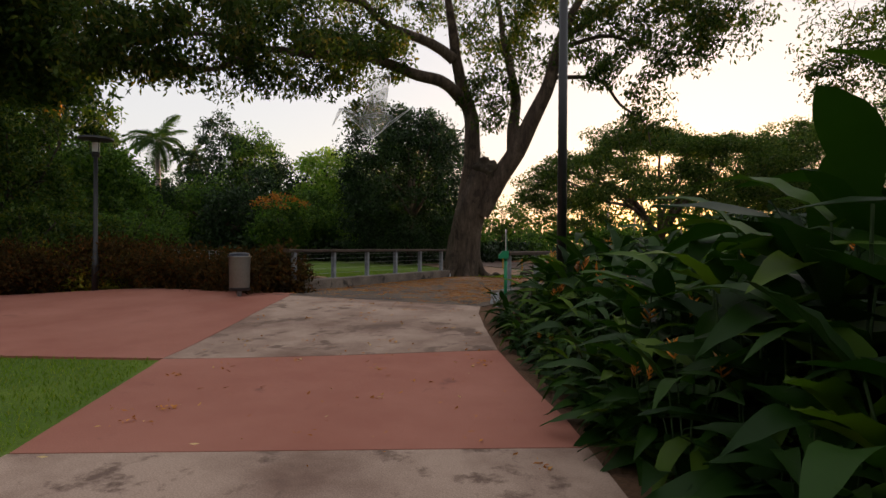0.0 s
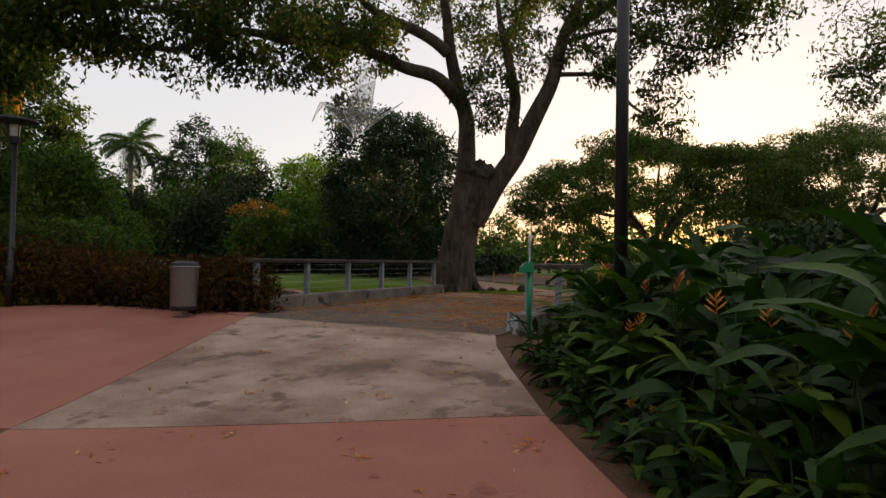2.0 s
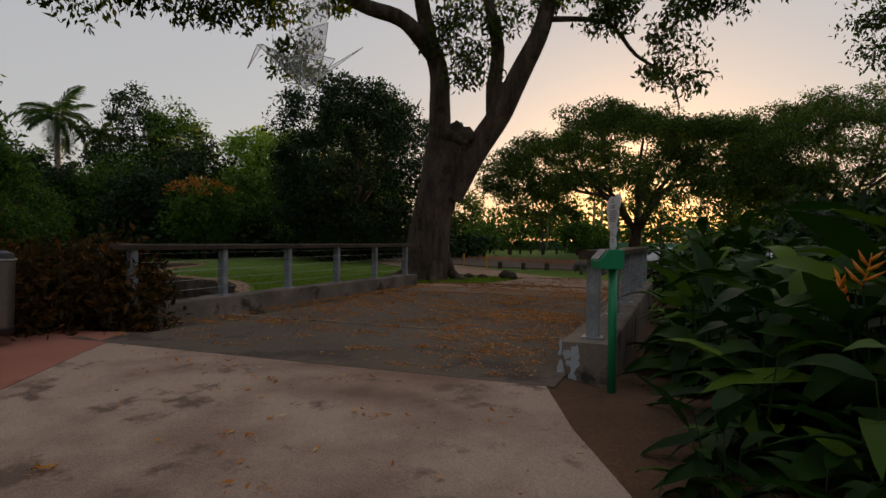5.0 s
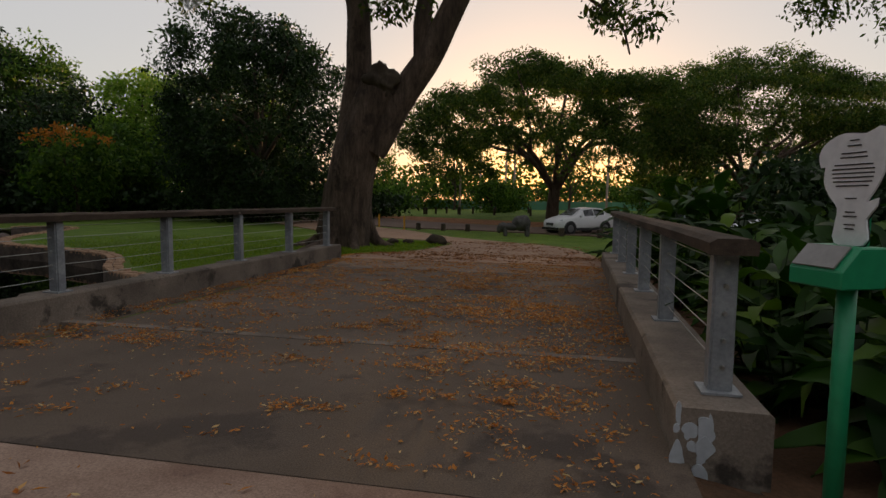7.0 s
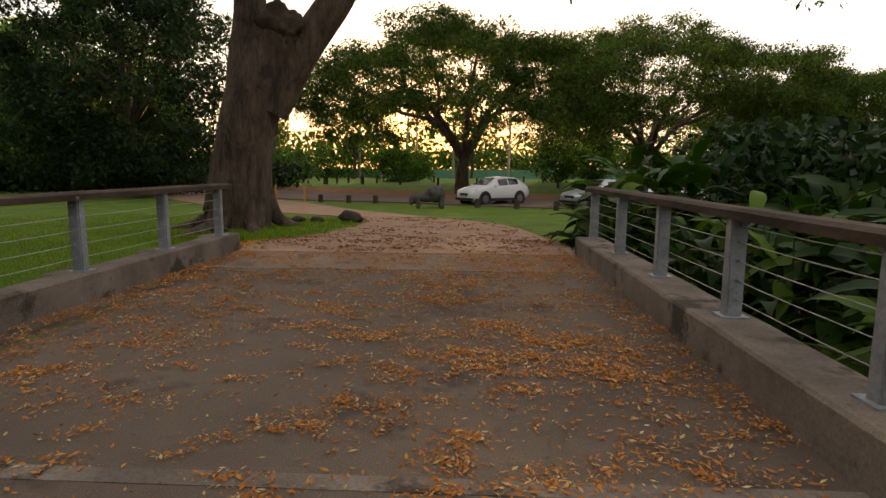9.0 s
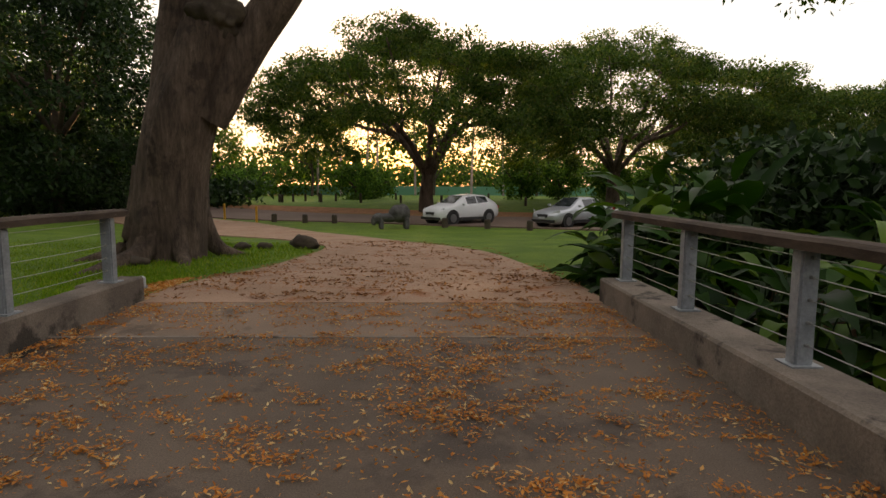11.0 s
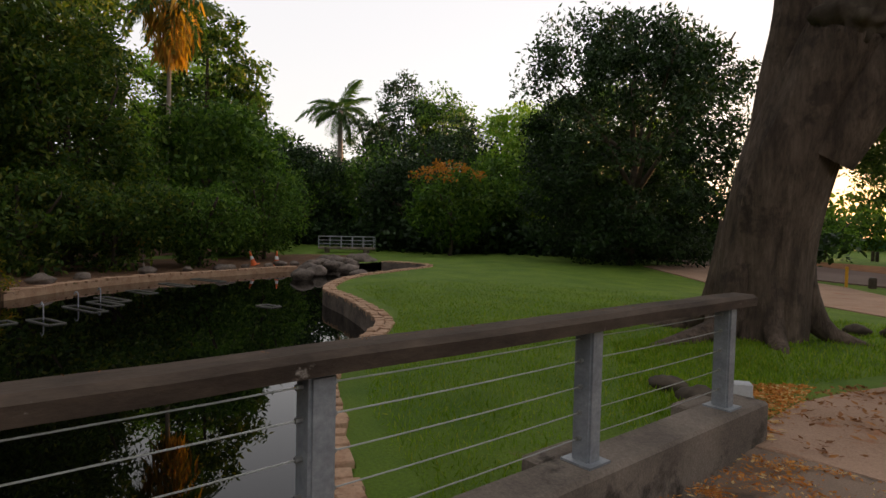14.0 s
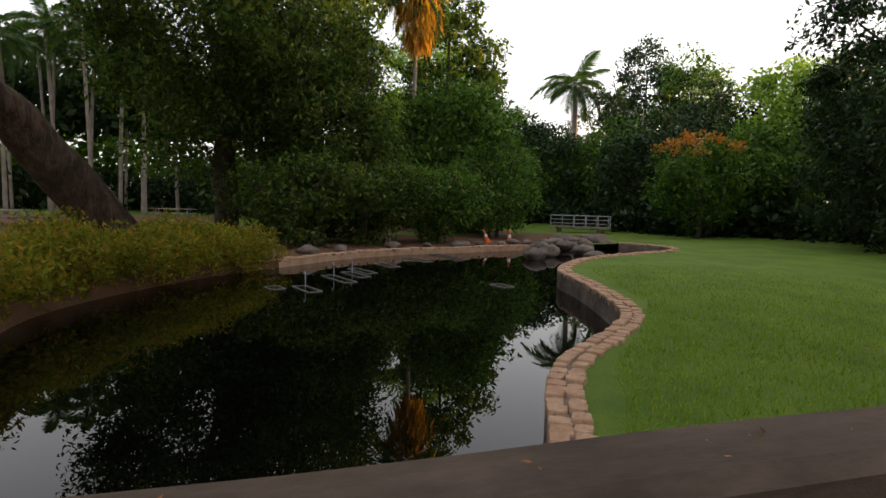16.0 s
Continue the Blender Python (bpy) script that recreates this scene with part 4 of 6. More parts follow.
def palm(x, y, h, seed, label, r=0.16, fr=17, size=1.0, lean=0.3, skirt=0, trunk_mat=None):
    z = ground_z(x, y)
    rng = np.random.default_rng(seed)
    top = thing("palm_tree", label, "palm", (x, y, z))
    a = rng.uniform(0, 6.28)
    c = curve([(0, 0, -0.2), (lean * 0.3 * math.cos(a), lean * 0.3 * math.sin(a), h * 0.4), (lean * math.cos(a), lean * math.sin(a), h)], 0.8)
    part("trunk", Geo().tube(c, [r * (1.25 - 0.45 * i / len(c)) for i in range(len(c))], 10), trunk_mat or M_PALMBARK, top, smooth=True)
    head = c[-1]
    for k in range(fr):
        w = k * 2.4 + rng.uniform(-0.2, 0.2)
        tilt = -50 + 95 * (k / fr) + rng.uniform(-8, 8)
        o = part("frond", FRONDS[k % 3], L_PALM, top)
        o.matrix_basis = Matrix.Translation(head) @ Matrix.Rotation(w, 4, "Z") @ Matrix.Rotation(radians(tilt), 4, "Y") @ Matrix.Scale(size * rng.uniform(0.85, 1.1), 4)
    if skirt:
        n = 700
        an, rr, zz = rng.uniform(0, 6.28, n), rng.uniform(0.2, 1.7, n) ** 1.2, rng.uniform(-skirt, 0.4, n)
        pts = np.stack([head.x + np.cos(an) * rr * (1 + zz / skirt * 0.5), head.y + np.sin(an) * rr * (1 + zz / skirt * 0.5), head.z + zz], 1)
        # drooping fronds whose gold colour stands in for sunlight on them
        part("dead_fronds", leaf_mesh("dead_fronds", pts, 1.1, L_GOLD, rng, 0.12, 2.2), L_GOLD, top, "skirt of hanging fronds coloured gold as if sunlit")
    return top


palm(-62.6, 45.0, 14.1, 1, "feather palm with a grey trunk rising over the trees", 0.3, 20, 1.55)
palm(-63.7, 50.0, 13.0, 2, "smaller feather palm behind the garden trees", 0.22, 14, 1.1)
palm(-46.0, 23.6, 15.0, 3, "tall palm with a skirt of fronds in sunlit gold", 0.13, 14, 1.3, 0.2, 3.0)
for i, (x, y, h) in enumerate(((-61.4, -1.9, 13.0), (-58.6, -0.6, 14.0), (-62.1, 0.6, 12.0), (-57.4, 2.0, 13.5), (-60.7, 3.1, 15.0), (-62.9, 4.3, 12.5), (-59.1, 5.2, 14.0), (-66.0, 6.6, 13.0), (-66, -3.5, 13.0), (-56, -3.0, 12.0), (-70, 1.5, 14.0), (-68.0, -7.0, 13.5))):
    palm(x, y, h, 20 + i, "slender grey-trunked palm in the grove", 0.13, 13, 1.15, 0.5)["group"] = "palm grove"
for i, (x, y, h) in enumerate(((-17.5, 84, 10.0), (-15.0, 90, 11.5), (-13.0, 84, 10.0), (-8.5, 92, 12), (-1.0, 88, 11), (3.5, 90, 10), (-22, 92, 11), (12, 95, 11))):
    palm(x, y, h, 40 + i, "distant slender palm beyond the far lawn", 0.14, 11, 0.9, 0.4)["group"] = "distant palms"

# ---- woods that close the view, and an unseen belt that cuts light ----
def woods(name, label, line, depth, h, n, size, material, seed, low=0.0):
    rng = np.random.default_rng(seed)
    c = curve([(x, y, 0) for x, y in line], 2.0)
    pts = []
    for _ in range(n):
        p = c[int(rng.integers(len(c)))]
        hh = h * (0.62 + 0.5 * noise.noise(Vector((p.x * 0.11, p.y * 0.11, seed))) + 0.22 * noise.noise(Vector((p.x * 0.4, p.y * 0.4, seed))))
        q = (p.x + rng.normal() * depth, p.y + rng.normal() * depth)
        pts.append((q[0], q[1], ground_z(*q) + low + (hh - low) * rng.uniform(0, 1) ** 0.8))
    ob = part(name, leaf_mesh(name, np.array(pts), size, material, rng, 0.6, 0.2), material)
    return tagged(ob, label, "woods", kind="stuff")


woods("far_woods", "dense woods behind the garden belt", [(-80, -30), (-84, 0), (-86, 30), (-84, 60), (-66, 74), (-46, 78)], 3.5, 13, 26000, 1.0, L_MID, 1)
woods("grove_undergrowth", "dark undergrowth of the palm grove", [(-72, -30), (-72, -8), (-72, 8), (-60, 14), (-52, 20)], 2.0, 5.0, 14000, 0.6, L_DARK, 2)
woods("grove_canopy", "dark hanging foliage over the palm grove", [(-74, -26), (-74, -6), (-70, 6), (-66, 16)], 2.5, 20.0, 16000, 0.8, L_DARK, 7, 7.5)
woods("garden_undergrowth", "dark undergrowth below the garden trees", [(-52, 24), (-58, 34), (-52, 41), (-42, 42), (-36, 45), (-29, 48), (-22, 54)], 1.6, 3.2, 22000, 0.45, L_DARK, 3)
woods("far_trees", "hazy tree line beyond the park lawns", [(-60, 88), (-30, 100), (0, 108), (40, 104), (90, 90), (110, 60)], 4.0, 10.0, 10000, 0.85, L_RAIN, 4, 2.5)
# never in view: added to darken the bed's leaves by blocking low eastern sky
woods("unseen_rear_woods", "unseen tall trees added behind the path to cut the low sky light", [(-64, -26), (-40, -30), (-12, -32), (16, -28), (38, -12), (46, 14), (48, 36)], 3.0, 24, 22000, 1.4, L_DARK, 8)
woods("far_shrubs", "low shrubs below the distant trees", [(-50, 78), (-30, 92), (0, 99), (40, 95), (80, 82)], 2.0, 6.4, 40000, 0.5, L_MID, 5)
woods("right_garden", "dense dark garden foliage east of the bridge", [(0.6, 15), (0.8, 19), (1.0, 23), (2.6, 27), (6.0, 30), (12, 33), (22, 36)], 0.8, 3.2, 66000, 0.2, L_DARK, 6)
for i, (x, y, h, r) in enumerate(((-13.5, 66, 3.6, 2.6), (-12.0, 70, 3.0, 2.4), (2.4, 68, 3.8, 2.8), (6.5, 70, 4.0, 3.0), (10.5, 66, 3.4, 2.4), (-24, 68, 3.4, 2.6), (-28, 62, 3.0, 2.6), (16, 68, 3.2, 2.5))):
    round_tree("park_shrub", "rounded green shrub on the far lawn", x, y, h, r, 160 + i, L_MID, 0.0, 50, 70, 0.32, 0.12, 0.7)["group"] = "park shrubs"
for i, (x, y, h, r) in enumerate(((-34, 84, 9, 6), (-22, 88, 9.5, 6), (-6, 92, 10, 6), (8, 90, 9, 6), (22, 86, 9.5, 6.5), (36, 82, 10, 7), (50, 70, 11, 8), (-46, 80, 10, 6))):
    round_tree("park_tree", "distant backlit tree beyond the far lawn", x, y, h, r, 180 + i, L_RAIN, 0.4, 42, 45, 0.5, 0.22, 1.2)["group"] = "park trees"
g = Geo()
for i in range(20):
    x = -40 + i * 4.0
    g.box(x, 94.0 + 0.2 * (i % 2), 0.2, x + 3.97, 94.03 + 0.2 * (i % 2), 1.5)
tagged(part("shade_cloth_fence", g, plain("green_shade_cloth", (0.12, 0.30, 0.19), 0.8)), "green shade cloth fence across the far lawn", "fence", kind="structure")

# ---- broad-leaved bed beside the path ----
def blade(length, width, bend, fold, seed):
    """A broad arching leaf with a midrib, along +x."""
    g = Geo()
    n = 8
    for i in range(n + 1):
        s = i / n
        w = width * 0.5 * (math.sin(math.pi * min(1, s * 0.97 + 0.03) ** 0.75) + 0.02)
        x = length * (s - bend * 0.18 * s * s)
        z = length * (0.10 * s - bend * s * s * 0.5) + 0.012 * math.sin(s * 9 + seed)
        rip = 0.012 * math.sin(s * 23 + seed)
        g.v += [Vector((x, -w, z + fold * w + rip)), Vector((x, 0, z)), Vector((x, w, z + fold * w - rip))]
    for i in range(n):
        b = 3 * i
        g.f += [(b, b + 1, b + 4, b + 3), (b + 1, b + 2, b + 5, b + 4)]
    return g.mesh("leaf", L_HELI, True)


BLADES = [blade(0.95, 0.24, 0.5, 0.4, 1), blade(1.05, 0.26, 0.9, 0.3, 2), blade(0.85, 0.22, 0.3, 0.55, 3), blade(1.0, 0.25, 1.2, 0.25, 4)]
M_STEM = surface("leaf_stem", (0.018, 0.042, 0.010), (0.04, 0.07, 0.02), 4, 0.6, 0.2, 30)


def bract(seed):
    g = Geo()
    for k in range(6):
        side = 1 if k % 2 else -1
        z = 0.045 * k
        d = Vector((side * 0.16 * (1 - k * 0.09), 0.02 * math.sin(k + seed), 0.13))
        p = Vector((0, 0, z))
        g.tube([p, p + d * 0.5 + Vector((0, 0, -0.012)), p + d], [0.012, 0.019, 0.002], 5)
    g.tube([(0, 0, -0.03), (0.01, 0, 0.14), (0, 0, 0.3)], [0.009, 0.009, 0.004], 5)
    return g.mesh("flower", L_FLOWER, True)


BRACTS = [bract(1), bract(2)]


def heliconia(seed, flower):
    rng = np.random.default_rng(seed)
    top = thing("heliconia_plant", "broad glossy green leaved heliconia plant" + (" with orange flowers" if flower else ""), "plant", (0, 0, -50), group="bed of heliconias")
    stem = Geo()
    for k in range(8):
        a = k * 2.4 + rng.uniform(-0.4, 0.4)
        h = 0.22 + 1.15 * (k / 7) ** 0.8 + rng.uniform(-0.08, 0.1)
        out = 0.42 - 0.25 * k / 7
        tip = Vector((math.cos(a) * out, math.sin(a) * out, h))
        foot = Vector((math.cos(a) * 0.09, math.sin(a) * 0.09, -0.05))
        stem.tube([foot, foot.lerp(tip, 0.5) + Vector((0, 0, 0.05)), tip], [0.016, 0.012, 0.007], 5, False)
        for j in range(4):
            s = 1 - 0.23 * j
            p = foot.lerp(tip, s)
            w = a + (0, 2.2, -2.0, 0.4)[j] + rng.uniform(-0.5, 0.5)
            tilt = rng.uniform(-58, -12) if j == 0 and k > 2 else rng.uniform(-34, 18)
            o = part("leaf", BLADES[int(rng.integers(4))], L_HELI, top)
            o.matrix_basis = Matrix.Translation(p) @ Matrix.Rotation(w, 4, "Z") @ Matrix.Rotation(radians(tilt), 4, "Y") @ Matrix.Rotation(rng.uniform(-0.6, 0.6), 4, "X") @ Matrix.Scale(rng.uniform(0.75, 1.15), 4)
    part("stem", stem, M_STEM, top, smooth=True)["kind"] = "stuff"
    if flower:
        for k in range(2):
            o = part("flower", BRACTS[seed % 2], L_FLOWER, top, "orange beaked flower bracts")
            a = rng.uniform(0, 6.283)
            hh = rng.uniform(1.15, 1.45)
            stem = part("flower_stem", Geo().tube([(0, 0, 0), (math.cos(a) * 0.25, math.sin(a) * 0.25, hh)], [0.012, 0.008], 5), M_STEM, top)
            o.matrix_basis = pose(math.cos(a) * 0.25, math.sin(a) * 0.25, hh, rng.uniform(-15, 15), rng.uniform(-15, 15), rng.uniform(0, 360)) @ Matrix.Scale(0.72, 4)
    return top


PLANTS = [heliconia(1, False), heliconia(2, True), heliconia(3, False), heliconia(4, True), heliconia(5, False), heliconia(6, False)]
prng = random.Random(4)
BED_EDGE = curve([(1.3, -0.4, 0), (0.35, 1.8, 0), (-0.42, 3.26, 0), (-1.32, 4.82, 0), (-2.73, 6.84, 0), (-3.44, 8.0, 0), (-4.0, 9.05, 0)], 0.1)
spots = []


def plant(x, y, s):
    z = ground_z(x, y)
    spots.append((x, y))
    k = prng.choice((0, 2, 4, 5, 0, 2, 4, 5, 1, 3)) if y < 9.5 or prng.random() < 0.2 else prng.choice((0, 2, 4, 5))
    if len(spots) <= 6:
        k = len(spots) - 1
        PLANTS[k].matrix_basis = pose(x, y, z, prng.uniform(-6, 6), prng.uniform(-6, 6), prng.uniform(0, 360)) @ Matrix.Scale(s, 4)
        PLANTS[k].scale = (s, s, s)
        return
    o = copy_thing(PLANTS[k], pose(x, y, z, prng.uniform(-6, 6), prng.uniform(-6, 6), prng.uniform(0, 360)))
    o.scale = (s, s, s)


for row, (off, step, s0, s1) in enumerate(((0.36, 0.36, 0.42, 0.58), (0.8, 0.42, 0.7, 0.9), (1.3, 0.48, 1.02, 1.24), (1.95, 0.58, 1.3, 1.55), (2.8, 0.9, 1.5, 1.7), (3.8, 1.4, 1.5, 1.7))):
    d = prng.uniform(0, step)
    while d < (len(BED_EDGE) - (9 if row < 2 else 1)) * 0.1:
        i = int(d / 0.1)
        t = (BED_EDGE[min(i + 1, len(BED_EDGE) - 1)] - BED_EDGE[max(i - 1, 0)]).normalized()
        p = BED_EDGE[i] + Vector((t.y, -t.x, 0)) * (off + prng.uniform(-0.15, 0.15))
        plant(p.x, p.y, prng.uniform(s0, s1) * (1 - 0.36 * smooth(4.2, 6.6, p.y)))
        d += step * prng.uniform(0.8, 1.25)
for k in range(42):
    y = 10.9 + 8.6 * prng.random()
    x = -3.35 + 4.4 * prng.random() ** 1.3
    plant(x, y, prng.uniform(0.62, 0.82) + 0.08 * min(3, x + 3.4))
for x, y in ((-3.1, 8.95), (-2.85, 9.5), (-2.5, 9.05), (-3.2, 10.75), (-2.3, 9.9), (-2.6, 10.6), (-3.85, 20.1), (-3.5, 20.7), (-3.2, 21.2), (-2.7, 22.0), (-2.0, 21.4), (-2.9, 20.7), (-2.3, 22.8), (-1.4, 22.2), (-1.6, 20.8), (-3.7, 19.2), (-3.3, 19.9), (-2.7, 20.4), (-3.1, 19.0), (-2.2, 20.0)):
    plant(x, y, (0.45 if y < 9 else prng.uniform(0.62, 0.76)) if y < 11 else prng.uniform(0.66, 0.86) + (0.4 if x > -3.0 else 0.0))
bed = part("soil_bed", sheet([(p.x - 0.13, p.y - 0.07) for p in BED_EDGE[::4]] + [(-4.25, 9.2), (-4.5, 9.94), (-4.36, 10.0), (-4.36, 10.34), (-4.0, 10.36), (-3.95, 18.6), (-3.9, 20.6), (-1.5, 21.5), (3, 20), (5, 10), (6, 2), (4, -2)], lambda x, y: ground_z(x, y) + 0.016, 0.4), M_SOIL)
tagged(bed, "dark bare soil and leaf mulch of the planting bed", "soil", kind="structure")

# ---- fallen leaves ----
def litter(name, label, poly, drifts, per, specks, size, seed, zfun, weight, mat_leaf=None):
    mat_leaf = mat_leaf or L_LITTER
    """Small drifts of leaves, some strung out by the wind, and single specks between them."""
    rng = np.random.default_rng(seed)
    xs, ys = [p[0] for p in poly], [p[1] for p in poly]
    pts = []

    def spot():
        while True:
            x, y = rng.uniform(min(xs), max(xs)), rng.uniform(min(ys), max(ys))
            k = weight(x, y) * (0.75 + 0.9 * noise.noise(Vector((x * 0.9, y * 0.9, seed))))
            if rng.random() < k and inside([x], [y], poly)[0]:
                return x, y

    for _ in range(drifts):
        x, y = spot()
        a, ln, wd = rng.normal() * 0.5, rng.uniform(0.04, 0.14), rng.uniform(0.02, 0.05)
        for _ in range(int(per * rng.uniform(0.3, 1.7))):
            u, v = rng.normal() * ln, rng.normal() * wd
            pts.append((x + u * math.cos(a) - v * math.sin(a), y + u * math.sin(a) + v * math.cos(a)))
    for _ in range(specks):
        pts.append(spot())
    pts = np.array(pts)
    pts = pts[inside(pts[:, 0], pts[:, 1], poly)]
    p3 = np.array([(x, y, zfun(x, y) + 0.006 + 0.012 * rng.random()) for x, y in pts])
    ob = part(name, leaf_mesh(name, p3, size, mat_leaf, rng, 0.4, 0.0, 0.7), mat_leaf)
    me = ob.data
    co = np.empty(len(me.vertices) * 3, np.float32)
    me.vertices.foreach_get("co", co)
    co = co.reshape(-1, 4, 3)
    mid = p3[:, None, :]
    co[:, :, 2] = mid[:, :, 2] + np.abs(co[:, :, 2] - mid[:, :, 2]) * 0.4
    me.vertices.foreach_set("co", co.ravel().astype(np.float32))
    me.update()
    return tagged(ob, label, "leaf litter", kind="stuff")


litter("fallen_leaves", "orange fallen leaves drifted over the bridge deck", [(-9.42, 10.0), (-4.36, 10.0), (-4.36, 18.3), (-9.42, 18.3)], 1050, 40, 7500, 0.031, 3, lambda x, y: level(x, y), lambda x, y: (0.34 + 0.3 * smooth(-7.2, -5.0, x) + 0.6 * (1 - smooth(-9.4, -8.9, x))) * (0.3 + 0.7 * smooth(10.6, 12.8, y)))
litter("gravel_leaves", "brown and orange leaves scattered on the gravel path", [(-9.3, 18.36), (-9.9, 20.8), (-9.4, 23.5), (-9.0, 26), (-9.6, 29), (-7, 30), (-4.8, 26.8), (-4.0, 23.6), (-4.1, 20.5), (-4.5, 18.36)], 330, 15, 1300, 0.066, 4, lambda x, y: level(x, y) + 0.005, lambda x, y: 0.35 + 0.5 * (1 - smooth(18, 24, y)) + 0.5 * (1 - smooth(-9.8, -9.0, x)), L_BROWN)
litter("pad_leaves", "a few fallen leaves on the concrete slabs", [(-8.6, 9.8), (-4.5, 9.8), (-2.6, 6.5), (-1.0, 3.5), (-4, 2.2), (-6.2, 4.8)], 40, 10, 260, 0.05, 5, lambda x, y: level(x, y), lambda x, y: 0.25 + 0.6 * smooth(8, 10, y))
litter("kerb_grass_leaves", "orange leaves caught in the grass by the bridge end", [(-9.4, 18.5), (-10.2, 18.6), (-10.6, 20.8), (-10.0, 21.2)], 120, 30, 300, 0.05, 6, lambda x, y: level(x, y), lambda x, y: 1.0)

litter("rail_leaves", "small dry leaves lying on the timber handrail", [(-9.67, 12.6), (-9.55, 12.6), (-9.55, 17.5), (-9.67, 17.5)], 0, 1, 40, 0.017, 9, lambda x, y: RAIL_Z - 0.004, lambda x, y: 1.0, L_BROWN)

# ---- things beside the path ----
def litter_bin(x, y):
    z = level(x, y)
    top = thing("litter_bin", "stainless steel litter bin with a dark lid before the hedge", "bin", (x, y, z))
    part("foot", Geo().tube([(0, 0, 0), (0, 0, 0.16)], 0.05, 10), M_STEEL, top)
    part("base_ring", Geo().tube([(0, 0, 0.12), (0, 0, 0.19)], [0.22, 0.23], 24), M_BLACK, top, bevel=0.01)
    part("drum", Geo().tube([(0, 0, 0.19), (0, 0, 0.85)], [0.215, 0.23], 28), plain("stainless_steel", (0.30, 0.28, 0.255), 0.38, 0.9), top, "brushed stainless drum", smooth=False, bevel=0.006)
    part("rim", Geo().tube([(0, 0, 0.85), (0, 0, 0.875)], [0.248, 0.248], 28), M_CABLE, top, bevel=0.006)
    part("lid", Geo().tube([(0, 0, 0.875), (0, 0, 0.93), (0, 0, 0.955)], [0.225, 0.215, 0.14], 28), plain("dark_blue_lid", (0.015, 0.018, 0.03), 0.5), top, "dark domed lid")
    return top


litter_bin(-9.84, 9.2)


def lantern_post(x, y, h):
    top = thing("street_lamp", "black lamp post with a flat disc hood among the hedge", "street lamp", (x, y, ground_z(x, y)))
    part("pole", Geo().tube([(0, 0, 0), (0, 0, 0.9), (0, 0, 0.92), (0, 0, h - 0.55)], [0.085, 0.08, 0.058, 0.05], 14), M_BLACK, top, smooth=True)
    part("collar", Geo().tube([(0, 0, h - 0.55), (0, 0, h - 0.42)], [0.085, 0.1], 14), M_BLACK, top)
    part("lens", Geo().tube([(0, 0, h - 0.42), (0, 0, h - 0.18)], [0.085, 0.095], 14), plain("frosted_lens", (0.55, 0.55, 0.52), 0.3), top, "frosted lens")
    for k in range(3):
        a = k * 2.094
        part("strut", Geo().tube([(0.12 * math.cos(a), 0.12 * math.sin(a), h - 0.42), (0.14 * math.cos(a), 0.14 * math.sin(a), h - 0.1)], 0.012, 6), M_BLACK, top)
    part("hood", Geo().tube([(0, 0, h - 0.1), (0, 0, h - 0.05), (0, 0, h)], [0.41, 0.40, 0.08], 28), M_BLACK, top, "flat disc hood")
    return top


lantern_post(-14.8, 9.0, 4.0)
pole = thing("lamp_pole", "tall dark round lamp pole rising from the planting bed", "street lamp", (-2.46, 8.6, ground_z(-2.46, 8.6)))
part("pole", Geo().tube([(0, 0, 0), (0, 0, 6.2)], [0.075, 0.06], 18), M_BLACK, pole, smooth=True)
part("base_plate", Geo().box(-0.16, -0.16, 0, 0.16, 0.16, 0.02), M_BLACK, pole)
part("cap", Geo().tube([(0, 0, 6.2), (0, 0, 6.26)], [0.07, 0.03], 18), M_BLACK, pole)


